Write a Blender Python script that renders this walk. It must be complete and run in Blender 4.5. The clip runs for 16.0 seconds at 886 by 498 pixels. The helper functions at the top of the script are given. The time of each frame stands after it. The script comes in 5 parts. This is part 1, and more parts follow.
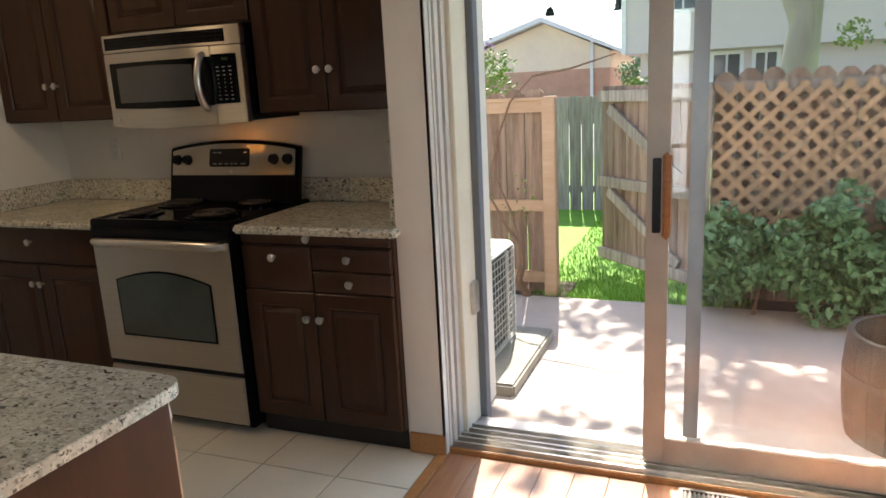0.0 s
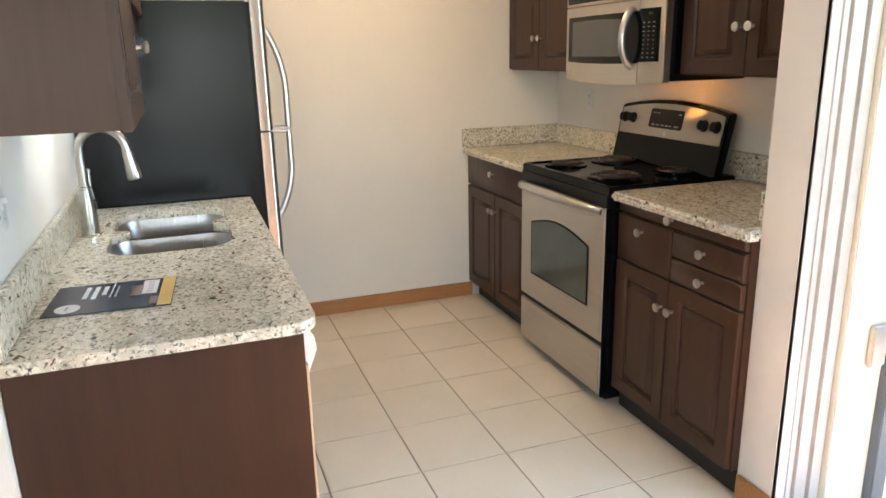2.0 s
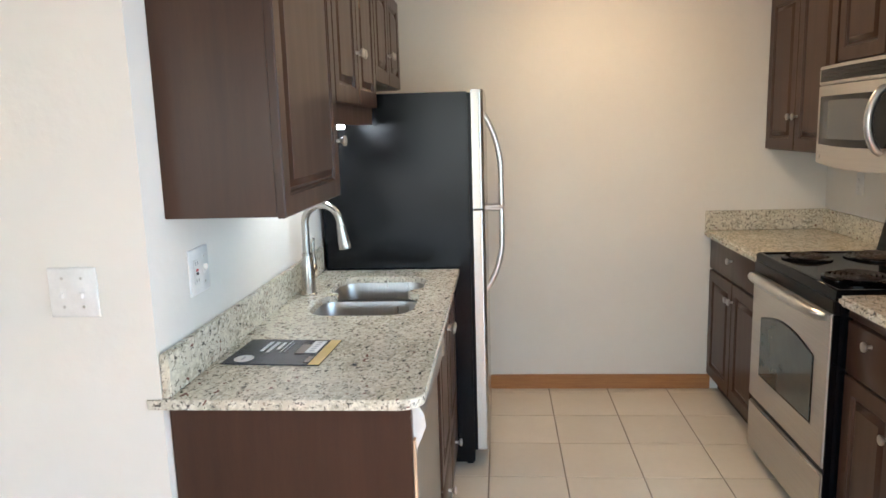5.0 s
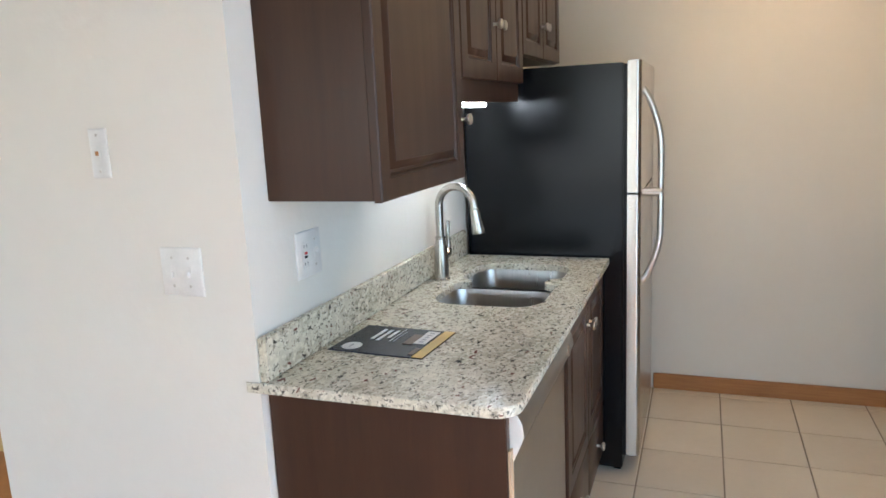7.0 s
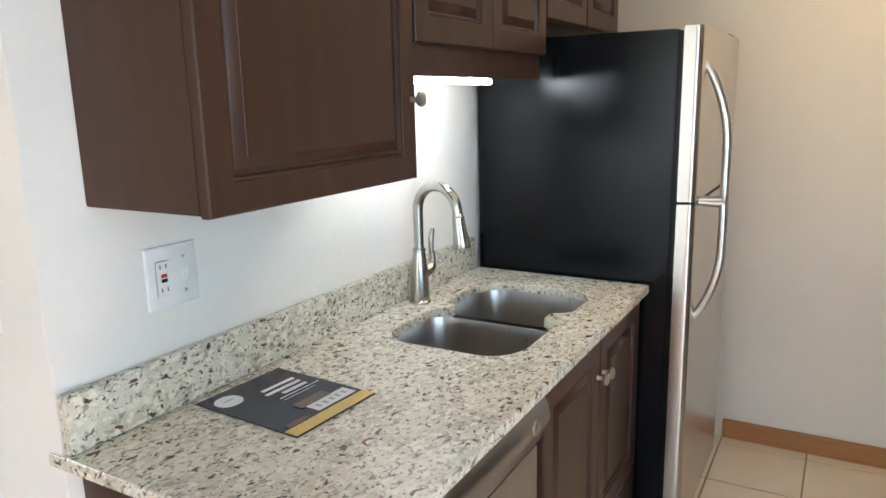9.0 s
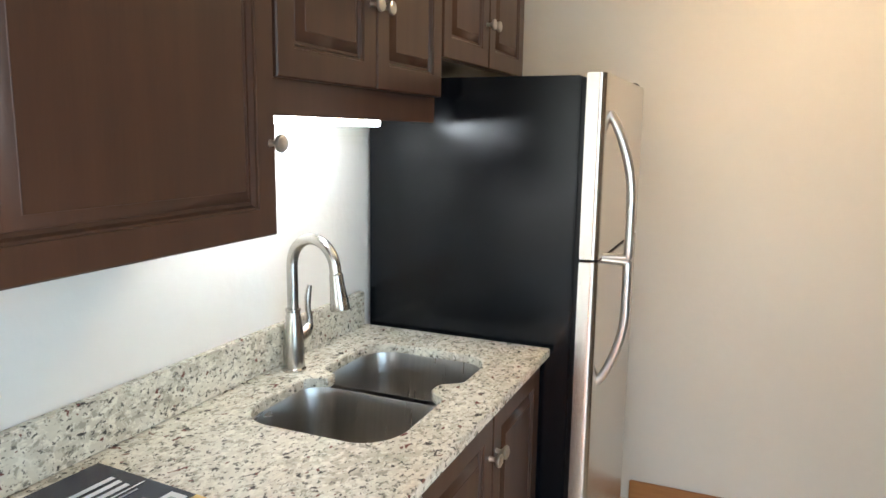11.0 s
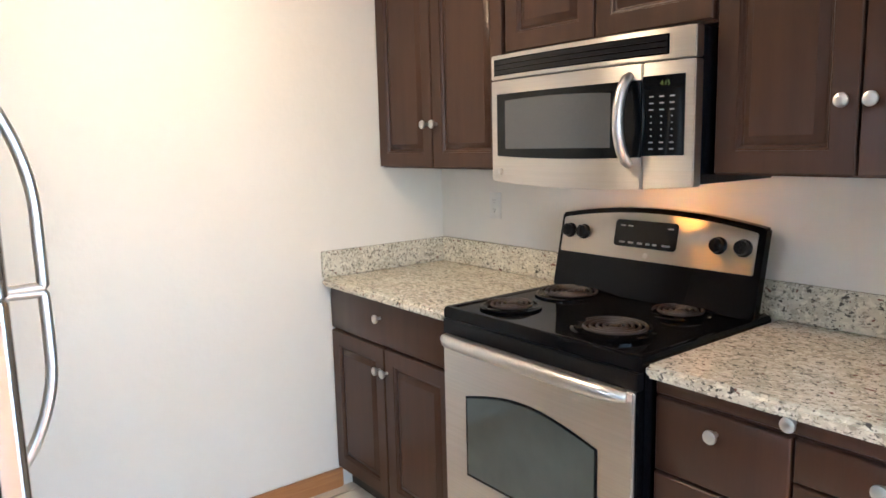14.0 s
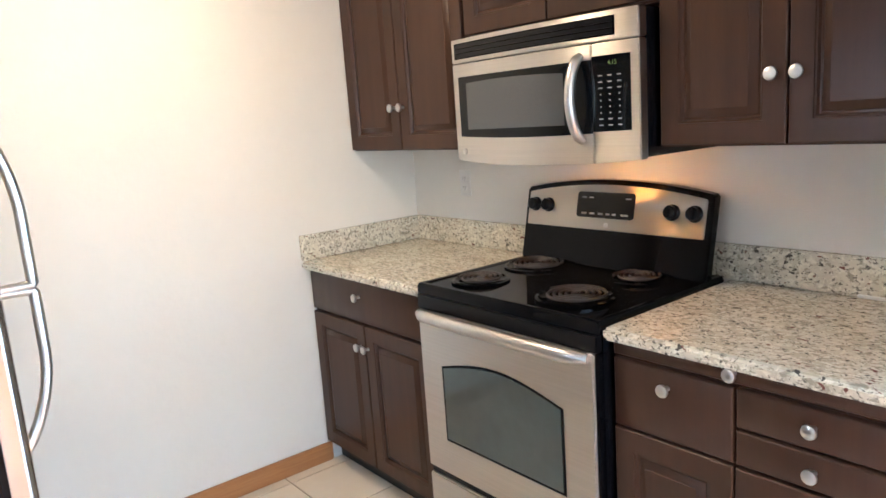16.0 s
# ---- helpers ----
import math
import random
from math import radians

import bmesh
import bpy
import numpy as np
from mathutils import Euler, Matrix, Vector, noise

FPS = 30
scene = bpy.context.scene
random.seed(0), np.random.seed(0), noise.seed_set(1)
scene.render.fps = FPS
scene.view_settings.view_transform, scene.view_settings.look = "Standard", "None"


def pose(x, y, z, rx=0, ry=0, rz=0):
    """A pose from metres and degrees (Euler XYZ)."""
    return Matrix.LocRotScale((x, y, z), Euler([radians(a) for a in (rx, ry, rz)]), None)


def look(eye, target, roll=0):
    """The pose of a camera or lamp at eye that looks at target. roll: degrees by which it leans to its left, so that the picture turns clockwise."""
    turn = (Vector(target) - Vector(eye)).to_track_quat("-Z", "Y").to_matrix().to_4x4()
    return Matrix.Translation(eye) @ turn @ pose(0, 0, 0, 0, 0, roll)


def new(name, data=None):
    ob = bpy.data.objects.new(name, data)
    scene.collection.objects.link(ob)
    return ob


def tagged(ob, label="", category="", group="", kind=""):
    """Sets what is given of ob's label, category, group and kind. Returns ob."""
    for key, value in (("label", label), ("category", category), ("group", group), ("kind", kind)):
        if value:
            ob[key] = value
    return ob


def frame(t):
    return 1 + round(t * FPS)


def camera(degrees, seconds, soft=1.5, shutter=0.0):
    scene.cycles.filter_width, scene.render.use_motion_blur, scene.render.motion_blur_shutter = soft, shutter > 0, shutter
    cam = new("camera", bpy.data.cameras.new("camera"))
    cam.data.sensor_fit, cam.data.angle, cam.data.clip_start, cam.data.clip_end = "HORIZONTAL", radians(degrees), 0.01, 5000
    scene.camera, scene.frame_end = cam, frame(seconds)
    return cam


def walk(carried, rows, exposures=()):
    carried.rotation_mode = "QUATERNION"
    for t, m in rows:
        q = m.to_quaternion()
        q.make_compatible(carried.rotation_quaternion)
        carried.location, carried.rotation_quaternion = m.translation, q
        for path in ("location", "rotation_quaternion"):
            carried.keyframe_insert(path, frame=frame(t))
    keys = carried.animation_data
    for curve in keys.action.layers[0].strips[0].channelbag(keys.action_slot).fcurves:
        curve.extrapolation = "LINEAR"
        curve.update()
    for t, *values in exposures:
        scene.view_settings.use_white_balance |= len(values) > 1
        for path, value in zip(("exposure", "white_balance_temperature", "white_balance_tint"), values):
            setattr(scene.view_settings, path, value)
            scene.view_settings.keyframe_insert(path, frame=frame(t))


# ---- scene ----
cam = camera(64.0, 16.0, soft=1.6)
PATH = [
    (0, (3.395, -0.189, 1.42), (2.663, 1.618, 0.974), -2.9),
    (0.5, (3.451, 0.072, 1.414), (2.451, 1.748, 0.978), -1.3),
    (1, (3.605, 0.246, 1.427), (2.26, 1.656, 0.973), -2.9),
    (1.5, (3.804, 0.394, 1.459), (2.103, 1.308, 0.937), -1.7),
    (2, (3.874, 0.563, 1.445), (2.06, 1.215, 0.914), -1.3),
    (2.5, (3.909, 0.753, 1.478), (2.053, 1.274, 0.946), -1.4),
    (3, (4.031, 0.897, 1.465), (2.135, 0.995, 0.836), -0.1),
    (3.5, (4.093, 0.95, 1.484), (2.162, 0.96, 0.963), -0.6),
    (3.7, (4.081, 0.978, 1.494), (2.131, 0.946, 1.051), -0.8),
    (5.8, (3.831, 0.959, 1.517), (1.872, 0.698, 1.206), -1.4),
    (6, (3.796, 0.998, 1.521), (1.849, 0.659, 1.216), -0.8),
    (6.5, (3.783, 1.078, 1.506), (1.915, 0.451, 1.16), -0.4),
    (7, (3.76, 1.125, 1.498), (1.918, 0.441, 1.122), -2.6),
    (7.5, (3.66, 1.165, 1.474), (1.842, 0.454, 1.042), -2.3),
    (8, (3.439, 1.203, 1.471), (1.664, 0.399, 1.019), -0.4),
    (8.2, (3.333, 1.206, 1.471), (1.556, 0.399, 1.033), -0.9),
    (10.3, (2.947, 1.409, 1.498), (1.43, 0.18, 1.061), -0.3),
    (10.5, (2.907, 1.386, 1.497), (1.351, 0.203, 1.073), 0.2),
    (11, (2.856, 1.261, 1.501), (1.042, 0.484, 1.177), 0.8),
    (11.5, (2.752, 1.103, 1.493), (0.8, 0.819, 1.166), 1.9),
    (12, (2.621, 1.003, 1.485), (0.635, 1.138, 1.299), -0.2),
    (12.5, (2.569, 0.891, 1.46), (0.612, 1.272, 1.297), 1.0),
    (13, (2.523, 0.8, 1.47), (0.703, 1.593, 1.225), -0.8),
    (13.5, (2.519, 0.76, 1.46), (0.843, 1.812, 1.171), 0.4),
    (14, (2.539, 0.741, 1.443), (0.978, 1.956, 1.146), -1.4),
    (14.5, (2.553, 0.743, 1.441), (1.109, 2.068, 1.043), -4.6),
    (15, (2.575, 0.732, 1.445), (1.206, 2.117, 0.99), -6.0),
    (15.5, (2.582, 0.725, 1.448), (1.26, 2.161, 1.011), -5.1),
    (16, (2.654, 0.715, 1.47), (1.125, 1.95, 1.101), -4.1),
]
EXPOSURES = [(0.0, 1.5, 6600, 10), (0.5, 1.5, 7100, 10), (1.0, 1.6, 7900, 10), (1.5, 2.6, 6900, 10), (2.0, 2.85, 6400, 10), (3.0, 2.85, 6200, 10), (6.0, 2.55, 6050, 10), (7.0, 2.45, 6000, 10), (8.0, 2.5, 6000, 10), (10.5, 2.8, 6500, 10), (12.0, 3.05, 5600, 10), (13.0, 3.3, 5450, 10), (15.0, 3.6, 5400, 10), (16.0, 3.55, 5450, 10)]
walk(cam, [(t, look(eye, target, roll)) for t, eye, target, roll in PATH], EXPOSURES)

# ---- world, sun, lamps ----
SUN_UP, SUN_TURN = radians(52), radians(-12)
world = bpy.data.worlds.new("sky")
scene.world = world
world.use_nodes = True
wn = world.node_tree.nodes
sky = wn.new("ShaderNodeTexSky")
sky.sky_type, sky.sun_disc, sky.sun_elevation, sky.sun_rotation = "NISHITA", False, SUN_UP, SUN_TURN
world.node_tree.links.new(sky.outputs[0], wn["Background"].inputs[0])
wn["Background"].inputs[1].default_value = 0.15
sun = new("sun", bpy.data.lights.new("sun", "SUN"))
sun.data.energy, sun.data.angle, sun.data.color = 5.0, radians(0.5), (1, 0.95, 0.86)
sun_from = Vector((math.sin(SUN_TURN) * math.cos(SUN_UP), math.cos(SUN_TURN) * math.cos(SUN_UP), math.sin(SUN_UP)))
sun.rotation_euler = sun_from.to_track_quat("Z", "Y").to_euler()


def lamp(name, kind, m, energy, colour, size, size_y=0.0):
    ob = new(name, bpy.data.lights.new(name, kind))
    ob.data.energy, ob.data.color = energy, colour
    if kind == "AREA":
        ob.data.shape, ob.data.size, ob.data.size_y = ("RECTANGLE", size, size_y) if size_y else ("DISK", size, size)
    else:
        ob.data.shadow_soft_size = size
    ob.matrix_world = m
    return ob


lamp("daylight_in_doorway", "AREA", look((3.35, 2.185, 1.05), (3.35, 0.0, 0.95)), 6.0, (0.55, 0.80, 1.0), 1.75, 1.95)
# fill light at the added east window, which is out of view
lamp("fill_at_added_window", "AREA", look((8.55, -0.75, 1.3), (0.0, -0.75, 1.3)), 10.0, (0.90, 0.95, 1.0), 4.6, 1.7)
lamp("daylight_in_south_window", "AREA", look((2.74, -3.30, 1.12), (2.74, 0.0, 1.12)), 6.5, (0.90, 0.95, 1.0), 0.60, 1.9)
lamp("ceiling_lamp_light", "AREA", look((0.75, 1.45, 2.31), (0.75, 1.4501, 0)), 1.25, (1.0, 0.72, 0.42), 0.26)
lamp("valance_lamp_light", "AREA", look((1.46, 0.36, 1.510), (1.46, 0.33, 0)), 0.04, (0.88, 0.95, 1.0), 0.45, 0.04)

# ---- materials ----


def material(name, colour, rough=0.6, metal=0.0, second=None, scale=8.0, amount=1.0, bump=0.0, bump_scale=60.0, stretch=(1, 1, 1), spread=0.0, coat=0.0, detail=6.0, rough_vary=0.0, piece=0.0):
    """A node material: two colours mixed by stretched noise at two scales, relief, gloss that wavers, and a tone for each piece."""
    m = bpy.data.materials.new(name)
    m.use_nodes = True
    n, l = m.node_tree.nodes, m.node_tree.links
    b = n["Principled BSDF"]
    b.inputs["Roughness"].default_value, b.inputs["Metallic"].default_value = rough, metal
    b.inputs["Coat Weight"].default_value, b.inputs["Coat Roughness"].default_value = coat, 0.08
    co, mp = n.new("ShaderNodeTexCoord"), n.new("ShaderNodeMapping")
    mp.inputs["Scale"].default_value = stretch
    l.new(co.outputs["Object"], mp.inputs["Vector"])
    if piece:
        oi, sc = n.new("ShaderNodeObjectInfo"), n.new("ShaderNodeMath")
        sc.operation, sc.inputs[1].default_value = "MULTIPLY", 37.0
        l.new(oi.outputs["Random"], sc.inputs[0])
        l.new(sc.outputs[0], mp.inputs["Location"])
    big, fine = n.new("ShaderNodeTexNoise"), n.new("ShaderNodeTexNoise")
    for t, s, d in ((big, scale, detail), (fine, scale * 9, 3)):
        t.inputs["Scale"].default_value, t.inputs["Detail"].default_value = s, d
        l.new(mp.outputs[0], t.inputs["Vector"])
    add = n.new("ShaderNodeMath")
    add.operation = "MULTIPLY_ADD"
    l.new(fine.outputs[0], add.inputs[0])
    add.inputs[1].default_value = 0.35
    l.new(big.outputs[0], add.inputs[2])
    rng = n.new("ShaderNodeMapRange")
    rng.inputs["From Min"].default_value, rng.inputs["From Max"].default_value = 0.45, 0.95
    rng.inputs["To Max"].default_value = amount
    l.new(add.outputs[0], rng.inputs[0])
    mix = n.new("ShaderNodeMix")
    mix.data_type = "RGBA"
    mix.inputs["A"].default_value = (*colour, 1)
    mix.inputs["B"].default_value = (*(second or tuple(c * 0.85 for c in colour)), 1)
    l.new(rng.outputs[0], mix.inputs["Factor"])
    out = mix.outputs["Result"]
    if piece:
        info, hsv, pr = n.new("ShaderNodeObjectInfo"), n.new("ShaderNodeHueSaturation"), n.new("ShaderNodeMapRange")
        pr.inputs["To Min"].default_value, pr.inputs["To Max"].default_value = 1 - piece, 1 + piece
        l.new(info.outputs["Random"], pr.inputs[0])
        l.new(pr.outputs[0], hsv.inputs["Value"])
        l.new(out, hsv.inputs["Color"])
        out = hsv.outputs[0]
    l.new(out, b.inputs["Base Color"])
    if rough_vary:
        rr = n.new("ShaderNodeMapRange")
        rr.inputs["To Min"].default_value, rr.inputs["To Max"].default_value = rough - rough_vary, rough + rough_vary
        l.new(big.outputs[0], rr.inputs[0])
        l.new(rr.outputs[0], b.inputs["Roughness"])
    if bump:
        bt, bn = n.new("ShaderNodeTexNoise"), n.new("ShaderNodeBump")
        bt.inputs["Scale"].default_value, bt.inputs["Detail"].default_value = bump_scale, 4
        l.new(mp.outputs[0], bt.inputs["Vector"])
        bn.inputs["Strength"].default_value, bn.inputs["Distance"].default_value = bump, 0.01
        l.new(bt.outputs[0], bn.inputs["Height"])
        l.new(bn.outputs[0], b.inputs["Normal"])
    return m


def granite_material():
    m = bpy.data.materials.new("granite")
    m.use_nodes = True
    n, l = m.node_tree.nodes, m.node_tree.links
    b = n["Principled BSDF"]
    b.inputs["Roughness"].default_value = 0.16
    co, mp = n.new("ShaderNodeTexCoord"), n.new("ShaderNodeMapping")
    mp.inputs["Scale"].default_value, mp.inputs["Rotation"].default_value = (1.0, 1.35, 1.35), (0.3, 0.2, 0.45)
    l.new(co.outputs["Object"], mp.inputs[0])

    def layer(scale, low, high, detail, rough=0.6, distort=0.4):
        t, r = n.new("ShaderNodeTexNoise"), n.new("ShaderNodeMapRange")
        t.inputs["Scale"].default_value, t.inputs["Detail"].default_value, t.inputs["Roughness"].default_value, t.inputs["Distortion"].default_value = scale, detail, rough, distort
        l.new(mp.outputs[0], t.inputs[0])
        r.inputs["From Min"].default_value, r.inputs["From Max"].default_value = low, high
        l.new(t.outputs[0], r.inputs[0])
        return r.outputs[0]

    def over(base, fac, colour):
        x = n.new("ShaderNodeMix")
        x.data_type = "RGBA"
        if isinstance(base, tuple):
            x.inputs["A"].default_value = (*base, 1)
        else:
            l.new(base, x.inputs["A"])
        x.inputs["B"].default_value = (*colour, 1)
        l.new(fac, x.inputs["Factor"])
        return x.outputs["Result"]

    c = over((0.64, 0.60, 0.49), layer(9, 0.42, 0.62, 4), (0.51, 0.47, 0.37))
    c = over(c, layer(55, 0.50, 0.60, 3), (0.74, 0.70, 0.58))
    c = over(c, layer(48, 0.55, 0.64, 3), (0.36, 0.33, 0.26))
    c = over(c, layer(85, 0.585, 0.66, 2), (0.15, 0.14, 0.12))
    c = over(c, layer(44, 0.632, 0.685, 2), (0.075, 0.068, 0.06))
    c = over(c, layer(40, 0.70, 0.73, 1), (0.17, 0.075, 0.06))
    l.new(c, b.inputs["Base Color"])
    return m


GRANITE = granite_material()
WALL = material("wall_paint", (0.76, 0.73, 0.67), 0.75, second=(0.73, 0.70, 0.64), scale=3, bump=0.10, bump_scale=38)
# even yellow-brown for the passage wall, deeper than the cream
OCHRE = material("ochre_wall", (0.55, 0.36, 0.12), 0.75, scale=3, bump=0.1, bump_scale=38)
CEIL = material("ceiling_paint", (0.80, 0.78, 0.74), 0.85, bump=0.4, bump_scale=90)
OAK = material("oak_trim", (0.42, 0.19, 0.065), 0.4, second=(0.30, 0.12, 0.04), scale=5, stretch=(1, 1, 14), bump=0.1, bump_scale=40)
OAK_X = material("oak_baseboard", (0.44, 0.21, 0.075), 0.4, second=(0.33, 0.14, 0.05), scale=6, stretch=(14, 1, 14), bump=0.1, bump_scale=40)
FLOORWOOD = material("floor_plank", (0.36, 0.16, 0.075), 0.35, second=(0.25, 0.10, 0.045), scale=5, stretch=(12, 1, 1), bump=0.06, bump_scale=30, piece=0.07)
TILE = material("ceramic_tile", (0.72, 0.645, 0.53), 0.24, second=(0.64, 0.56, 0.45), scale=4, amount=0.6, piece=0.04)
GROUT = material("grout", (0.27, 0.22, 0.17), 0.9, scale=20)
CABINET = material("cabinet_stain", (0.063, 0.0315, 0.0190), 0.31, second=(0.047, 0.024, 0.0155), scale=3, stretch=(9, 9, 0.7), bump=0.006, bump_scale=14, rough_vary=0.06)
RAWWOOD = material("raw_cabinet_edge", (0.62, 0.43, 0.28), 0.6, scale=9, stretch=(9, 9, 1))
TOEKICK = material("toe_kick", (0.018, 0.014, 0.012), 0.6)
STEEL = material("brushed_steel", (0.60, 0.57, 0.53), 0.37, 1.0, second=(0.54, 0.51, 0.47), scale=3, stretch=(1, 1, 60), rough_vary=0.05, bump=0.015, bump_scale=90)
STEEL_V = material("brushed_steel_door", (0.60, 0.565, 0.52), 0.25, 1.0, second=(0.56, 0.53, 0.485), scale=3, stretch=(60, 60, 1), rough_vary=0.05, bump=0.015, bump_scale=90)
for st in (STEEL, STEEL_V):
    pb = st.node_tree.nodes["Principled BSDF"]
    pb.inputs["Anisotropic"].default_value, pb.inputs["Anisotropic Rotation"].default_value = 0.92, 0.25
SINKSTEEL = material("sink_steel", (0.48, 0.455, 0.42), 0.30, 1.0, second=(0.42, 0.40, 0.37), scale=6, stretch=(1, 20, 1), rough_vary=0.08)
DWSTEEL = material("dishwasher_steel", (0.44, 0.44, 0.44), 0.28, 1.0, second=(0.38, 0.38, 0.38), scale=4)
PANELSTEEL = material("panel_steel", (0.55, 0.52, 0.47), 0.42, 1.0, second=(0.55, 0.51, 0.46), scale=3, stretch=(1, 1, 60), bump=0.015, bump_scale=90)
PANELSTEEL.node_tree.nodes["Principled BSDF"].inputs["Anisotropic"].default_value = 0.95
PANELSTEEL.node_tree.nodes["Principled BSDF"].inputs["Anisotropic Rotation"].default_value = 0.25
NICKEL = material("brushed_nickel", (0.52, 0.49, 0.45), 0.27, 1.0, scale=20)
CHROME = material("satin_chrome", (0.70, 0.68, 0.65), 0.28, 1.0, scale=20)
BLACKGLOSS = material("black_enamel", (0.003, 0.0032, 0.004), 0.045, scale=20)
BLACKCASE = material("black_textured_case", (0.004, 0.0045, 0.006), 0.20, scale=30, bump=0.05, bump_scale=260)
BLACKCASE.node_tree.nodes["Principled BSDF"].inputs["Specular IOR Level"].default_value = 0.27
CABINET.node_tree.nodes["Principled BSDF"].inputs["Specular IOR Level"].default_value = 0.24
BLACKGLOSS.node_tree.nodes["Principled BSDF"].inputs["Specular IOR Level"].default_value = 0.12
BLACKPLASTIC = material("black_plastic", (0.006, 0.006, 0.007), 0.28, scale=30)
DARKGLASS = material("dark_glass", (0.004, 0.005, 0.006), 0.04, scale=20)
for m in (BLACKPLASTIC, DARKGLASS):
    m.node_tree.nodes["Principled BSDF"].inputs["Specular IOR Level"].default_value = 0.2
SCREENGLASS = material("mesh_screen_glass", (0.075, 0.080, 0.082), 0.12, scale=300)
# the room's greenish reflection is mixed into this glass colour
OVENGLASS = material("oven_glass", (0.075, 0.088, 0.080), 0.05, second=(0.045, 0.055, 0.048), scale=2)
COIL = material("burner_coil", (0.020, 0.017, 0.016), 0.42, second=(0.035, 0.022, 0.016), scale=30)
WHITEPLASTIC = material("white_plastic", (0.78, 0.77, 0.74), 0.35, scale=20)
GREYBITS = material("grey_slots", (0.10, 0.10, 0.10), 0.5)
RED = material("red_button", (0.55, 0.03, 0.03), 0.4)
KEYPRINT = material("key_print", (0.32, 0.32, 0.31), 0.6)
WHITEPRINT = material("white_print", (0.75, 0.75, 0.74), 0.6)
# door frame aluminium, darkened for the shade on its inner side
FRAMEMETAL = material("shaded_aluminium", (0.47, 0.435, 0.385), 0.4, 0.2, scale=10, bump=0.03)
# lighter copy for the left jamb, sunlight put into the colour
LITALU = material("sunlit_aluminium", (0.68, 0.67, 0.64), 0.4, 0.1, scale=10, bump=0.03)
# fixed panel's first stile: dark copy with bluish reflections put into the colour
STILEGREY = material("reflecting_stile_grey", (0.21, 0.225, 0.245), 0.35, 0.4, second=(0.16, 0.175, 0.19), scale=4, stretch=(1, 1, 0.3))
VINYL = material("cream_jamb", (0.80, 0.77, 0.66), 0.5, second=(0.70, 0.66, 0.54), scale=5)
GREYTRIM = material("grey_exterior_trim", (0.17, 0.19, 0.22), 0.7, scale=8, bump=0.1)


def glass_material():
    m = bpy.data.materials.new("window_glass")
    m.use_nodes = True
    n, l = m.node_tree.nodes, m.node_tree.links
    b = n["Principled BSDF"]
    b.inputs["Base Color"].default_value = (1, 1, 1, 1)
    b.inputs["Roughness"].default_value, b.inputs["IOR"].default_value, b.inputs["Transmission Weight"].default_value = 0.0, 1.45, 1.0
    return m


GLASS = glass_material()

# ---- mesh helpers ----


def tidy(bm, bevel=0.0, segments=2, angle=35):
    bmesh.ops.recalc_face_normals(bm, faces=bm.faces)
    if bevel:
        sharp = [e for e in bm.edges if len(e.link_faces) == 2 and e.calc_face_angle(0) > radians(angle)]
        bmesh.ops.bevel(bm, geom=sharp, offset=bevel, segments=segments, affect="EDGES", clamp_overlap=True)
    return bm


def mesh_of(name, bm, mat, smooth=True):
    me = bpy.data.meshes.new(name)
    bm.to_mesh(me)
    bm.free()
    me.materials.append(mat)
    if smooth:
        me.polygons.foreach_set("use_smooth", [True] * len(me.polygons))
        me.set_sharp_from_angle(angle=radians(38))
    return me


def hang(ob, parent):
    ob.parent = parent
    if parent.type == "EMPTY":
        ob.matrix_parent_inverse = Matrix.Translation(-parent.location)
    return ob


def part(name, bm, mat, parent, label="", smooth=True):
    ob = hang(new(name, mesh_of(name, bm, mat, smooth)), parent)
    return tagged(ob, label) if label else ob


def thing(name, at, label, category, group=""):
    ob = new(name)
    ob.empty_display_size = 0.05
    ob.location = at
    return tagged(ob, label, category, group)


def single(name, bm, mat, label, category="", group="", kind="", smooth=True):
    return tagged(new(name, mesh_of(name, bm, mat, smooth)), label, category, group, kind)


def box(x0, x1, y0, y1, z0, z1, bm=None, bevel=0.0, segments=2):
    own = bm is None
    bm = bm or bmesh.new()
    m = Matrix.Translation(((x0 + x1) / 2, (y0 + y1) / 2, (z0 + z1) / 2)) @ Matrix.Diagonal((x1 - x0, y1 - y0, z1 - z0, 1))
    bmesh.ops.create_cube(bm, size=1, matrix=m)
    return tidy(bm, bevel, segments) if own and bevel else bm


def nested(bm, u0, u1, v0, v1, steps, to):
    """Rectangles one inside the other, each at its own depth, joined by faces."""
    loops = []
    for inset, depth in steps:
        loops.append([bm.verts.new(to(u, v, depth)) for u, v in ((u0 + inset, v0 + inset), (u1 - inset, v0 + inset), (u1 - inset, v1 - inset), (u0 + inset, v1 - inset))])
    for a, b in zip(loops, loops[1:]):
        for i in range(4):
            bm.faces.new((a[i], a[(i + 1) % 4], b[(i + 1) % 4], b[i]))
    bm.faces.new(loops[-1])
    bm.faces.new(loops[0][::-1])
    return bm


def lathe(bm, profile, m=Matrix(), seg=16):
    rings = []
    for r, h in profile:
        rings.append([bm.verts.new(m @ Vector((r * math.cos(a), r * math.sin(a), h))) for a in (2 * math.pi * k / seg for k in range(seg))])
    for a, b in zip(rings, rings[1:]):
        for i in range(seg):
            bm.faces.new((a[i], a[(i + 1) % seg], b[(i + 1) % seg], b[i]))
    bm.faces.new(rings[0][::-1])
    bm.faces.new(rings[-1])
    return bm


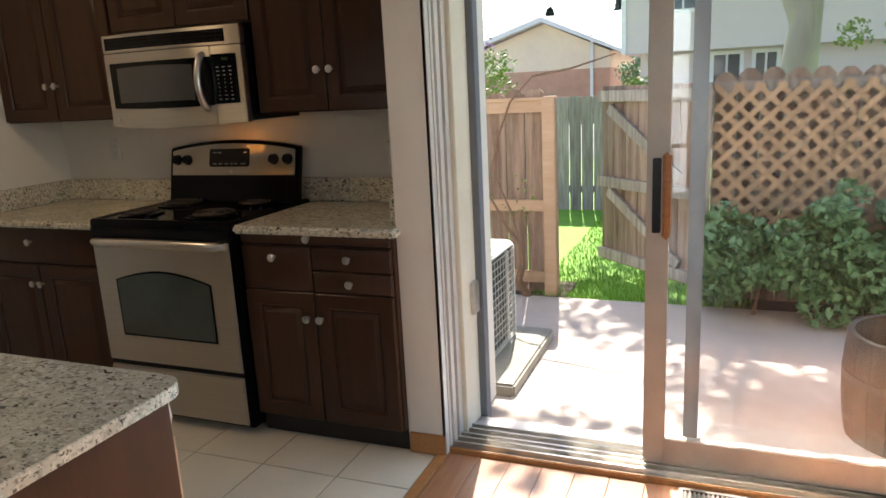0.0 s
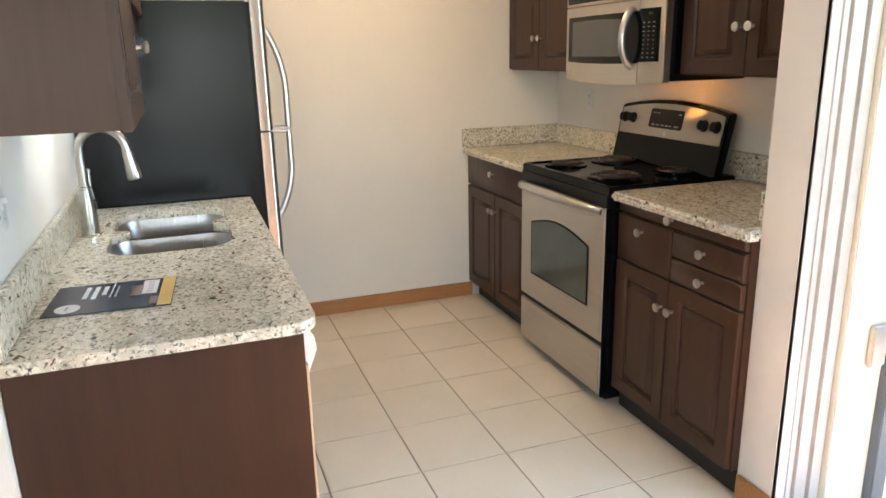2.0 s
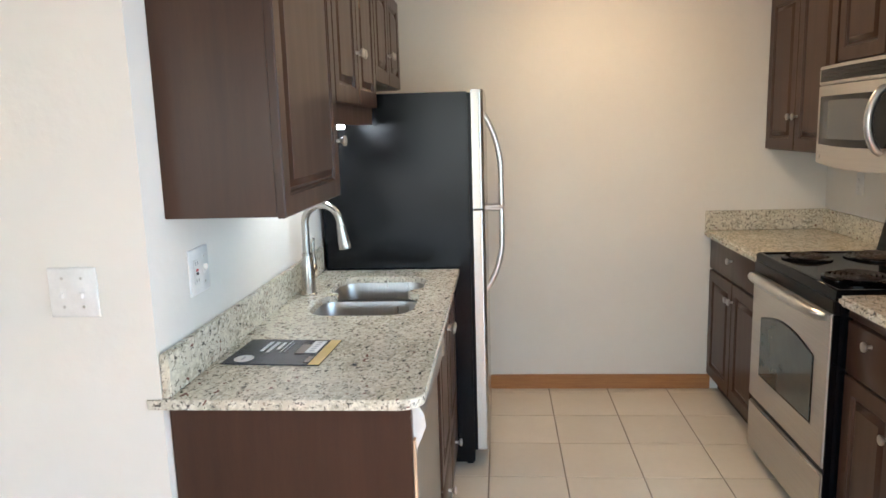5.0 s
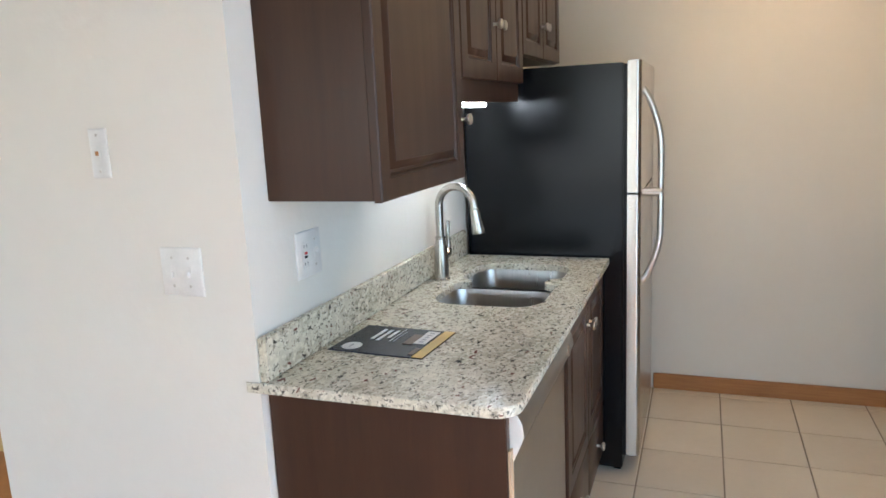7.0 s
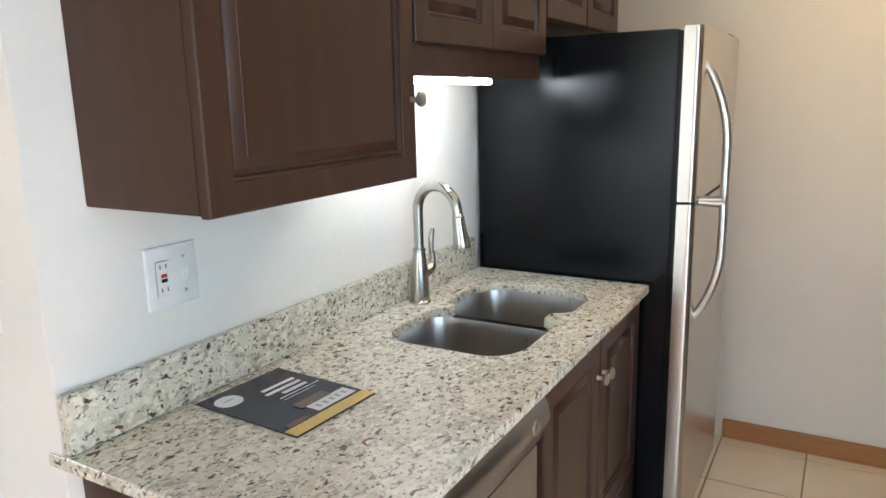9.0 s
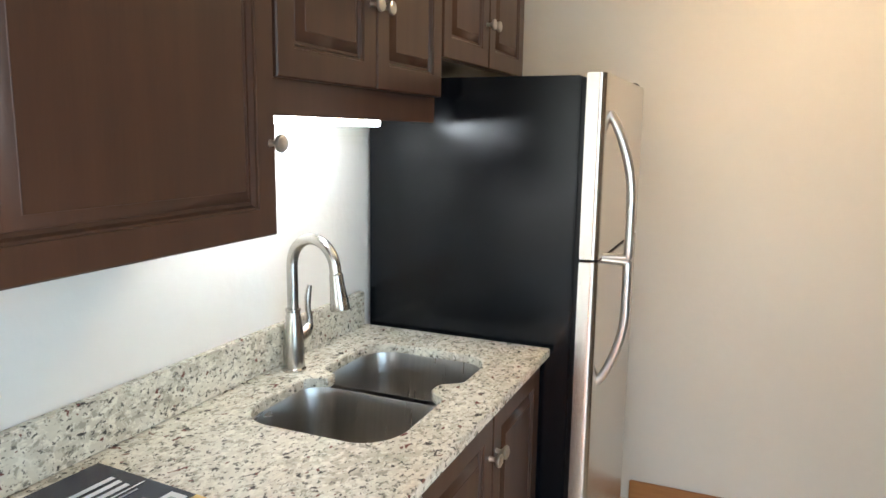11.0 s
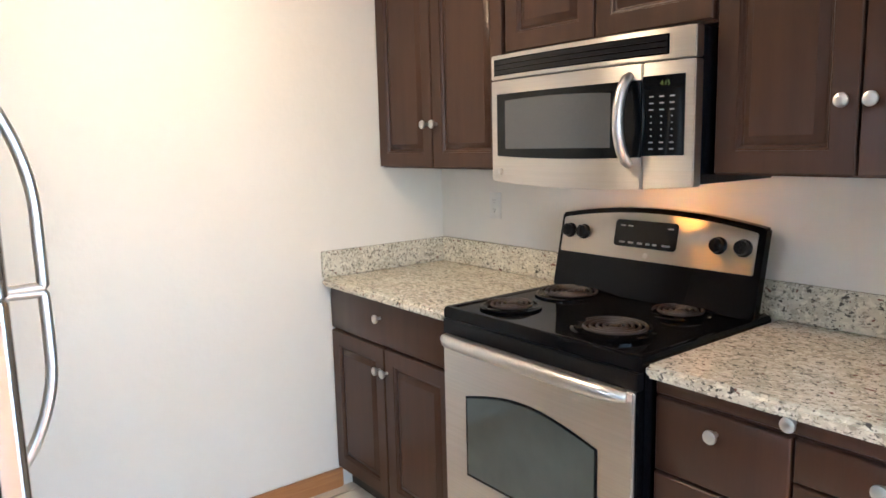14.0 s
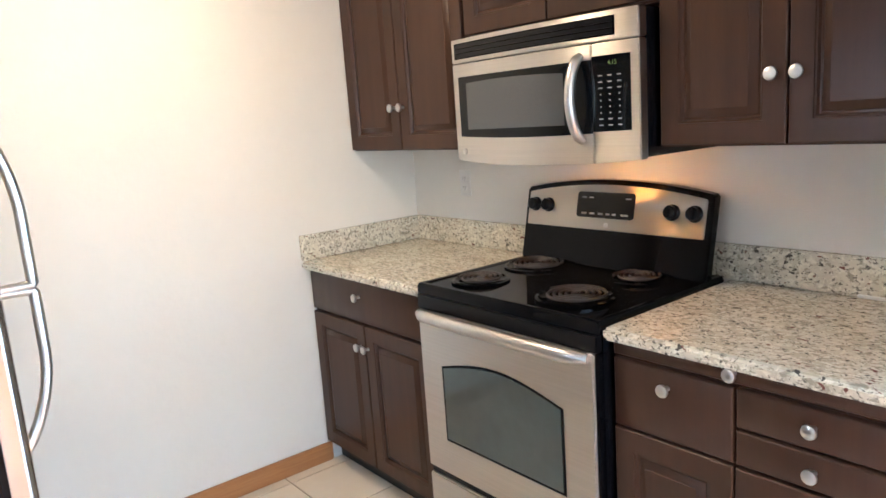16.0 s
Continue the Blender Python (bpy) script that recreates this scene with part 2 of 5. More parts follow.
def tube(bm, points, radii, seg=10):
    pts = [Vector(p) for p in points]
    radii = radii if isinstance(radii, (list, tuple)) else [radii] * len(pts)
    rings, side = [], None
    for i, p in enumerate(pts):
        d = (pts[min(i + 1, len(pts) - 1)] - pts[max(i - 1, 0)]).normalized()
        if side is None:
            side = d.cross(Vector((0, 0, 1)) if abs(d.z) < 0.9 else Vector((1, 0, 0))).normalized()
        side = (side - d * side.dot(d)).normalized()
        up = d.cross(side)
        rings.append([bm.verts.new(p + radii[i] * (math.cos(a) * side + math.sin(a) * up)) for a in (2 * math.pi * k / seg for k in range(seg))])
    for a, b in zip(rings, rings[1:]):
        for i in range(seg):
            bm.faces.new((a[i], a[(i + 1) % seg], b[(i + 1) % seg], b[i]))
    bm.faces.new(rings[0][::-1])
    bm.faces.new(rings[-1])
    return tidy(bm)


def prism(outline, to, d0, d1, bevel=0.0):
    """A plate of any outline (u, v), from depth d0 to d1."""
    bm = bmesh.new()
    a, b = [bm.verts.new(to(u, v, d0)) for u, v in outline], [bm.verts.new(to(u, v, d1)) for u, v in outline]
    bm.faces.new(a[::-1])
    bm.faces.new(b)
    for i in range(len(a)):
        j = (i + 1) % len(a)
        bm.faces.new((a[i], a[j], b[j], b[i]))
    return tidy(bm, bevel, 2)


def rounded(u0, u1, v0, v1, r, n=5):
    out = []
    for cx, cy, a0 in ((u1 - r, v0 + r, -90), (u1 - r, v1 - r, 0), (u0 + r, v1 - r, 90), (u0 + r, v0 + r, 180)):
        out += [(cx + r * math.cos(radians(a0 + 90 * k / n)), cy + r * math.sin(radians(a0 + 90 * k / n))) for k in range(n + 1)]
    return out


# ---- the room ----
CEILING = 2.44
SINK_WALL, BACK_WALL, PIER = 0.185, 2.72, 2.165
single("wall_west", box(-0.12, 0, SINK_WALL - 0.12, BACK_WALL + 0.14, -0.05, CEILING), WALL, "cream textured wall closing the kitchen", kind="structure")
single("wall_back", box(0, 2.255, BACK_WALL, BACK_WALL + 0.14, -0.05, CEILING), WALL, "cream wall behind the range", kind="structure")
wing = box(0, 2.470, SINK_WALL - 0.12, SINK_WALL, -0.05, CEILING)
box(2.350, 2.470, -0.68, SINK_WALL - 0.12, -0.05, CEILING, wing)
single("wall_sink", wing, WALL, "cream textured wall behind the sink and its end", kind="structure")
pier = box(2.255, 2.40, PIER, BACK_WALL + 0.14, -0.05, CEILING)
single("wall_pier", pier, WALL, "cream pier between counter and sliding door", kind="structure")
dw = box(2.40, 8.6, PIER, 2.46, 2.08, CEILING)
box(4.33, 8.6, PIER, 2.46, -0.05, 2.08, dw)
single("wall_door", dw, WALL, "cream wall around the sliding door", kind="structure")
# the opening in the east wall is added for the fill light
we = box(8.6, 8.72, -3.2, 2.46, -0.05, 0.42)
box(8.6, 8.72, -3.2, 2.46, 2.18, CEILING, we)
box(8.6, 8.72, -3.2, -3.08, 0.42, 2.18, we)
box(8.6, 8.72, 1.58, 2.46, 0.42, 2.18, we)
single("wall_east", we, WALL, "cream wall with an unseen opening added for fill light", kind="structure")
ws = box(1.4, 8.6, -3.32, -3.2, -0.05, 0.12)
box(1.4, 8.6, -3.32, -3.2, 2.12, CEILING, ws)
box(1.4, 2.42, -3.32, -3.2, 0.12, 2.12, ws)
box(3.06, 8.6, -3.32, -3.2, 0.12, 2.12, ws)
single("wall_south", ws, WALL, "cream wall with a tall narrow window", kind="structure")
single("wall_passage", box(1.4, 1.52, -3.2, SINK_WALL - 0.12, -0.05, CEILING), OCHRE, "ochre yellow wall of the passage behind the kitchen", kind="structure")
single("ceiling", box(-0.12, 8.72, -3.32, 2.86, CEILING, CEILING + 0.1), CEIL, "white textured ceiling", kind="structure")
floor = single("floor", box(0, 2.37, SINK_WALL, BACK_WALL, -0.06, -0.004), GROUT, "beige ceramic tile floor with dark grout", kind="structure")
living = single("floor_living", box(1.4, 8.6, -3.2, 2.22, -0.08, -0.008), OAK, "reddish wood plank floor", kind="structure")
bb = box(0, 0.014, 0.9, 2.14, 0, 0.085, bevel=0.004)
single("baseboard", bb, OAK_X, "oak baseboard along the cream wall", kind="structure")
bb = bmesh.new()
box(2.262, 2.412, 2.150, PIER, 0, 0.085, bb)
box(2.4, 2.412, PIER, 2.20, 0, 0.085, bb)
single("baseboard", tidy(bb, 0.004), OAK_X, "oak baseboard round the pier", kind="structure")
single("trim", box(2.372, 2.418, SINK_WALL, 2.20, -0.01, 0.008, bevel=0.006), OAK, "orange oak threshold strip", kind="structure")


# ---- kitchen cabinets ----


def knob(parent, x, y, z, out):
    """A round satin knob on a stem; out: the way it points along y."""
    m = Matrix.Translation((x, y, z)) @ Matrix.Rotation(radians(-90 * out), 4, "X")
    bm = lathe(bmesh.new(), [(0.007, -0.002), (0.0055, 0.004), (0.005, 0.012), (0.008, 0.016), (0.0150, 0.020), (0.0165, 0.024), (0.0155, 0.028), (0.010, 0.0305), (0.004, 0.0312)], m, 18)
    return part("knob", tidy(bm), CHROME, parent, "satin nickel round knob")


def panel_door(parent, x0, x1, z0, z1, y, out, name="door", rail=0.055):
    """A door with a routed frame and a raised field; y: its back, out: the way it faces."""
    to = lambda u, v, d: (u, y + out * d, v)
    t = 0.019
    bm = nested(bmesh.new(), x0, x1, z0, z1, [(0, 0), (0, t - 0.003), (0.003, t), (rail, t), (rail + 0.001, t - 0.003), (rail + 0.005, t - 0.004), (rail + 0.009, t - 0.011), (rail + 0.015, t - 0.012), (rail + 0.017, t - 0.009), (rail + 0.034, t - 0.002), (rail + 0.0355, t)], to)
    return part(name, tidy(bm), CABINET, parent)


def slab(parent, x0, x1, z0, z1, y, out, name="drawer_front"):
    to = lambda u, v, d: (u, y + out * d, v)
    bm = nested(bmesh.new(), x0, x1, z0, z1, [(0, 0), (0, 0.013), (0.002, 0.016), (0.006, 0.019)], to)
    return part(name, tidy(bm), CABINET, parent)


FRONT = 2.137   # carcass face of the run by the range
c = thing("base_cabinet", (0.4, 2.4, 0), "dark brown base cabinet with one drawer beside the range", "cabinet", "base cabinets")
part("body", box(0.004, 0.80, FRONT, BACK_WALL - 0.005, 0.09, 0.878, bevel=0.002), CABINET, c)
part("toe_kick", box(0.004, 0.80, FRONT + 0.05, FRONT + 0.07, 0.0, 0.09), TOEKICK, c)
slab(c, 0.012, 0.792, 0.705, 0.872, FRONT, -1)
a = panel_door(c, 0.012, 0.394, 0.098, 0.694, FRONT, -1)
b = panel_door(c, 0.400, 0.792, 0.098, 0.694, FRONT, -1)
knob(c, 0.382, FRONT - 0.019, 0.808, -1)
knob(a, 0.366, FRONT - 0.019, 0.606, -1)
knob(b, 0.416, FRONT - 0.019, 0.606, -1)

c = thing("base_cabinet", (1.9, 2.4, 0), "dark brown base cabinet with drawers and a pull-out board", "cabinet", "base cabinets")
part("body", box(1.566, 2.252, FRONT, BACK_WALL - 0.005, 0.09, 0.886, bevel=0.002), CABINET, c)
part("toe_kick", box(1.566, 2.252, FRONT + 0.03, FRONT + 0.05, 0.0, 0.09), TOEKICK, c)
slab(c, 1.574, 2.246, 0.846, 0.882, FRONT, -1, "pull_out_board")
slab(c, 1.574, 1.896, 0.655, 0.836, FRONT, -1)
slab(c, 1.902, 2.246, 0.744, 0.836, FRONT, -1)
slab(c, 1.902, 2.246, 0.655, 0.738, FRONT, -1)
a = panel_door(c, 1.574, 1.896, 0.098, 0.648, FRONT, -1)
b = panel_door(c, 1.902, 2.246, 0.098, 0.648, FRONT, -1)
knob(c, 1.732, FRONT - 0.019, 0.792, -1)
knob(c, 1.899, FRONT - 0.019, 0.872, -1)
knob(c, 2.070, FRONT - 0.019, 0.795, -1)
knob(c, 2.073, FRONT - 0.019, 0.698, -1)
knob(a, 1.868, FRONT - 0.019, 0.545, -1)
knob(b, 1.928, FRONT - 0.019, 0.545, -1)

UP = 2.405      # carcass face of the wall cabinets by the range
c = thing("wall_cabinet", (0.39, 2.56, 1.345), "dark brown two-door wall cabinet in the corner", "cabinet", "wall cabinets")
part("body", box(0.004, 0.772, UP, BACK_WALL, 1.345, 2.13, bevel=0.002), CABINET, c)
a = panel_door(c, 0.010, 0.372, 1.350, 2.125, UP, -1)
b = panel_door(c, 0.378, 0.766, 1.350, 2.125, UP, -1)
knob(a, 0.346, UP - 0.019, 1.512, -1)
knob(b, 0.404, UP - 0.019, 1.512, -1)
c = thing("wall_cabinet", (1.155, 2.56, 1.73), "low dark brown wall cabinet above the microwave", "cabinet", "wall cabinets")
part("body", box(0.776, 1.534, UP, BACK_WALL, 1.722, 2.13, bevel=0.002), CABINET, c)
panel_door(c, 0.782, 1.152, 1.730, 2.125, UP, -1)
panel_door(c, 1.158, 1.528, 1.730, 2.125, UP, -1)
c = thing("wall_cabinet", (1.9, 2.56, 1.345), "dark brown two-door wall cabinet by the pier", "cabinet", "wall cabinets")
part("body", box(1.538, 2.252, UP, BACK_WALL, 1.345, 2.13, bevel=0.002), CABINET, c)
a = panel_door(c, 1.544, 1.876, 1.350, 2.125, UP, -1)
b = panel_door(c, 1.882, 2.246, 1.350, 2.125, UP, -1)
knob(a, 1.850, UP - 0.019, 1.512, -1)
knob(b, 1.908, UP - 0.019, 1.512, -1)

# counters by the range
c = thing("countertop", (0.4, 2.4, 0.87), "speckled beige granite countertop in the corner", "countertop", "granite counters")
part("slab", box(0.002, 0.803, 2.085, BACK_WALL, 0.878, 0.912, bevel=0.010, segments=3), GRANITE, c)
part("backsplash", box(0.022, 0.860, BACK_WALL - 0.022, BACK_WALL, 0.913, 1.022, bevel=0.003), GRANITE, c)
part("side_splash", box(0.0015, 0.022, 2.088, BACK_WALL, 0.913, 1.020, bevel=0.003), GRANITE, c)
c = thing("countertop", (1.9, 2.4, 0.87), "speckled beige granite countertop beside the pier", "countertop", "granite counters")
part("slab", box(1.563, 2.253, 2.085, BACK_WALL, 0.886, 0.920, bevel=0.010, segments=3), GRANITE, c)
part("nosing", box(2.245, 2.285, 2.085, 2.148, 0.886, 0.920, bevel=0.010, segments=3), GRANITE, c)
part("backsplash", box(1.500, 2.232, BACK_WALL - 0.022, BACK_WALL, 0.921, 1.030, bevel=0.003), GRANITE, c)
part("side_splash", box(2.232, 2.2535, 2.17, BACK_WALL, 0.921, 1.030, bevel=0.003), GRANITE, c)

# white strip drawn for the daylight reflection at the backsplash foot
part("reflection_strip", box(1.93, 2.215, BACK_WALL - 0.029, BACK_WALL - 0.0225, 0.9205, 0.930, bevel=0.002), WHITEPLASTIC, c, "white strip in place of a daylight reflection")

# ---- sink side ----
SF = 0.745      # carcass face of the sink run
c = thing("sink_cabinet", (1.38, 0.45, 0), "dark brown sink cabinet with two tall doors", "cabinet", "base cabinets")
bm = box(0.985, 1.786, SINK_WALL, SF, 0.09, 0.62)
box(0.985, 1.003, SINK_WALL, SF, 0.622, 0.876, bm)
box(1.768, 1.786, SINK_WALL, SF, 0.622, 0.876, bm)
box(1.004, 1.767, SF - 0.018, SF, 0.622, 0.876, bm)
part("body", bm, CABINET, c)
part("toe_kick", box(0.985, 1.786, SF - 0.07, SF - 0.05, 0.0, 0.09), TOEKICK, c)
a = panel_door(c, 1.388, 1.780, 0.318, 0.868, SF, 1)
b = panel_door(c, 0.992, 1.382, 0.318, 0.868, SF, 1)
for x0, x1, x in ((1.388, 1.780, 1.575), (0.992, 1.382, 1.175)):
    knob(slab(c, x0, x1, 0.098, 0.310, SF, 1), x, SF + 0.019, 0.208, 1)
knob(a, 1.408, SF + 0.019, 0.765, 1)
knob(b, 1.362, SF + 0.019, 0.765, 1)
c = thing("end_panel", (2.42, 0.45, 0), "dark brown end panel with a raw wood front edge", "panel")
part("panel", box(2.418, 2.444, SINK_WALL + 0.002, SF + 0.012, 0.0, 0.887, bevel=0.002), CABINET, c)
part("edge_strip", box(2.416, 2.440, SF + 0.013, SF + 0.018, 0.0, 0.80), RAWWOOD, c, "raw pale wood edge")

# dishwasher
d = thing("dishwasher", (2.1, 0.45, 0), "stainless dishwasher with a rounded control panel", "dishwasher")
part("body", box(1.795, 2.412, SINK_WALL + 0.02, SF - 0.03, 0.02, 0.862), BLACKPLASTIC, d)
part("door", box(1.795, 2.412, SF - 0.03, SF + 0.012, 0.10, 0.765, bevel=0.006), DWSTEEL, d)
part("toe_kick", box(1.795, 2.412, SF - 0.08, SF - 0.06, 0.0, 0.10), TOEKICK, d)
prof = [(SF - 0.03, 0.768), (SF + 0.016, 0.768), (SF + 0.030, 0.800), (SF + 0.040, 0.826), (SF + 0.036, 0.855), (SF + 0.026, 0.872), (SF - 0.03, 0.872)]
bm = prism(prof, lambda u, v, dd: (dd, u, v), 1.795, 2.412, 0.003)
p = part("control_panel", bm, DWSTEEL, d, "rounded stainless control panel")
part("end_cap", prism([(u + 0.002 if u > SF else u, v) for u, v in prof], lambda u, v, dd: (dd, u, v), 2.4122, 2.4175), WHITEPLASTIC, p, "pale grey plastic end cap")
m = Matrix.Translation((1.872, SF + 0.039, 0.832)) @ Matrix.Rotation(radians(-90), 4, "X")
part("badge", tidy(lathe(bmesh.new(), [(0.016, -0.004), (0.016, 0.002), (0.013, 0.004)], m, 20)), CHROME, p)

# wall cabinets above the sink
SU = 0.455
c = thing("wall_cabinet", (2.08, 0.32, 1.32), "dark brown single-door wall cabinet beside the sink", "cabinet", "wall cabinets")
part("body", box(1.788, 2.372, SINK_WALL, SU, 1.316, 2.13, bevel=0.002), CABINET, c)
a = panel_door(c, 1.790, 2.370, 1.312, 2.125, SU, 1, rail=0.05)
knob(a, 1.806, SU + 0.019, 1.478, 1)
c = thing("wall_cabinet", (1.41, 0.32, 1.6), "dark brown two-door wall cabinet above the sink", "cabinet", "wall cabinets")
part("body", box(1.040, 1.784, SINK_WALL, SU, 1.605, 2.13, bevel=0.002), CABINET, c)
part("valance", box(1.040, 1.784, SU - 0.022, SU - 0.004, 1.528, 1.604), CABINET, c)
a = panel_door(c, 1.412, 1.780, 1.596, 2.125, SU, 1)
b = panel_door(c, 1.044, 1.406, 1.596, 2.125, SU, 1)
knob(a, 1.436, SU + 0.019, 1.775, 1)
knob(b, 1.384, SU + 0.019, 1.775, 1)
c = thing("wall_cabinet", (0.67, 0.32, 1.7), "dark brown two-door wall cabinet above the fridge", "cabinet", "wall cabinets")
part("body", box(0.300, 1.036, SINK_WALL, SU, 1.70, 2.13, bevel=0.002), CABINET, c)
a = panel_door(c, 0.672, 1.032, 1.704, 2.125, SU, 1)
b = panel_door(c, 0.304, 0.666, 1.704, 2.125, SU, 1)
knob(a, 0.694, SU + 0.019, 1.835, 1)
knob(b, 0.644, SU + 0.019, 1.835, 1)


def sink_outline(grow=0.0):
    """The cut-out in the granite: two bowls that meet in a waist."""
    x0, x1, n = 1.135 - grow, 1.745 + grow, 60
    back, front = [], []
    for i in range(n + 1):
        x = x0 + (x1 - x0) * (0.5 - 0.5 * math.cos(math.pi * i / n))
        e = max(0.0, min(x - x0, x1 - x) / 0.10)
        round_off = 0.085 * (1 - math.sqrt(max(0.0, 1 - (1 - min(e, 1)) ** 2)))
        waist = math.exp(-((x - 1.440) / 0.030) ** 4)
        back.append((x, 0.315 - grow + round_off + 0.052 * waist))
        front.append((x, 0.672 + grow - round_off - 0.05 * math.exp(-((x - 1.405) / 0.045) ** 4)))
    return back + front[::-1]


def holed_slab(outer, inner, z0, z1, bevel):
    bm = bmesh.new()
    rings = []
    for outline in (outer, inner):
        vs = [bm.verts.new((x, y, z1)) for x, y in outline]
        rings.append([bm.edges.new((vs[i], vs[(i + 1) % len(vs)])) for i in range(len(vs))])
    bmesh.ops.triangle_fill(bm, edges=rings[0] + rings[1], use_beauty=True)
    ext = bmesh.ops.extrude_face_region(bm, geom=bm.faces[:])
    bmesh.ops.translate(bm, vec=(0, 0, z0 - z1), verts=[v for v in ext["geom"] if isinstance(v, bmesh.types.BMVert)])
    bmesh.ops.dissolve_limit(bm, angle_limit=radians(1), verts=bm.verts, edges=bm.edges)
    return tidy(bm, bevel, 3, 60)


c = thing("sink_countertop", (1.7, 0.45, 0.87), "speckled grey-beige granite countertop with a sink cut-out", "countertop", "granite counters")
outer = [(0.985, SINK_WALL + 0.001), (2.4705, SINK_WALL + 0.001), (2.4705, 0.150), (2.474, 0.150)] + [(2.474 - 0.055 + 0.055 * math.cos(radians(k * 18)), 0.788 - 0.055 + 0.055 * math.sin(radians(k * 18))) for k in range(6)] + [(0.985, 0.788)]
part("slab", holed_slab(outer, sink_outline(), 0.887, 0.912, 0.008), GRANITE, c)
part("backsplash", box(0.998, 2.468, SINK_WALL + 0.001, SINK_WALL + 0.022, 0.913, 1.018, bevel=0.003), GRANITE, c)


def bowl(parent, x0, x1, y0, y1, depth):
    bm = bmesh.new()
    loops = []
    for k, (inset, z) in enumerate(((-0.02, 0.8865), (0.0, 0.8865), (0.004, 0.868), (0.012, 0.80), (0.020, 0.87 - depth + 0.03), (0.032, 0.87 - depth + 0.008), (0.055, 0.87 - depth), (0.12, 0.87 - depth - 0.003))):
        loops.append([bm.verts.new((x, y, z)) for x, y in rounded(x0 + inset, x1 - inset, y0 + inset, y1 - inset, max(0.02, 0.085 - inset * 0.4), 7)])
    for a, b in zip(loops, loops[1:]):
        for i in range(len(a)):
            bm.faces.new((a[i], a[(i + 1) % len(a)], b[(i + 1) % len(a)], b[i]))
    bm.faces.new(loops[-1])
    ob = part("bowl", bm, SINKSTEEL, parent)
    m = Matrix.Translation(((x0 + x1) / 2, (y0 + y1) / 2, 0.87 - depth - 0.003))
    part("drain", tidy(lathe(bmesh.new(), [(0.045, 0.0), (0.043, 0.004), (0.036, 0.003), (0.030, -0.002)], m, 24)), CHROME, ob, "chrome drain basket")
    return ob


s = thing("sink", (1.44, 0.49, 0.67), "stainless undermount double-bowl sink set in granite", "sink")
bowl(s, 1.452, 1.768, 0.300, 0.690, 0.20)
bowl(s, 1.112, 1.428, 0.300, 0.690, 0.20)

# faucet
f = thing("faucet", (1.44, 0.255, 0.91), "brushed nickel pull-down faucet with a high arc", "faucet")
fx, fy = 1.440, 0.255
part("base", tidy(lathe(bmesh.new(), [(0.030, 0), (0.030, 0.006), (0.0265, 0.010), (0.0265, 0.05), (0.024, 0.10), (0.019, 0.135), (0.0165, 0.150), (0.019, 0.152), (0.019, 0.158), (0.0145, 0.160)], Matrix.Translation((fx, fy, 0.911)), 24)), NICKEL, f)
sw = Vector((math.sin(radians(10)), math.cos(radians(10)), 0))
RA = 0.070
arc = [Vector((fx, fy, 1.065)), Vector((fx, fy, 1.12))] + [Vector((fx, fy, 1.178 + RA * math.sin(radians(a)))) + sw * RA * (1 - math.cos(radians(a))) for a in range(0, 166, 11)]
arc.append(arc[-1] + (sw * math.sin(radians(15)) * 0.6 + Vector((0, 0, -1))).normalized() * 0.022)
end = Vector(arc[-1])
part("spout", tube(bmesh.new(), arc, 0.0138, 16), NICKEL, f)
way = (sw * math.sin(radians(15)) * 0.6 + Vector((0, 0, -1))).normalized()
head = [end + way * q for q in (0, 0.004, 0.006, 0.03, 0.06, 0.082, 0.088)]
part("spray_head", tube(bmesh.new(), head, [0.0140, 0.0165, 0.0165, 0.0175, 0.021, 0.0235, 0.022], 18), NICKEL, f, "flared nickel spray head")
hm = [(fx - 0.018, fy + 0.004, 0.995), (fx - 0.040, fy + 0.008, 1.004), (fx - 0.052, fy + 0.010, 1.014)]
h = part("handle_hub", tube(bmesh.new(), hm, [0.017, 0.019, 0.014], 16), NICKEL, f)
part("lever", tube(bmesh.new(), [(fx - 0.050, fy + 0.010, 1.010), (fx - 0.055, fy + 0.011, 1.035), (fx - 0.048, fy + 0.010, 1.060), (fx - 0.050, fy + 0.010, 1.090), (fx - 0.056, fy + 0.012, 1.118)], [0.012, 0.0085, 0.0075, 0.0085, 0.006], 12), NICKEL, h)

# ---- fridge ----
FX0, FX1 = 0.262, 0.965
r = thing("fridge", (0.58, 0.5, 0), "black-sided fridge with stainless top-freezer doors", "fridge")
part("case", box(FX0, FX1, SINK_WALL + 0.02, 0.838, 0.015, 1.655, bevel=0.004), BLACKCASE, r)
part("grille", box(FX0 + 0.02, FX1 - 0.02, 0.80, 0.83, 0.0, 0.05), BLACKPLASTIC, r)
part("gasket", box(FX0 + 0.012, FX1 - 0.012, 0.8385, 0.852, 0.07, 1.65), BLACKPLASTIC, r)


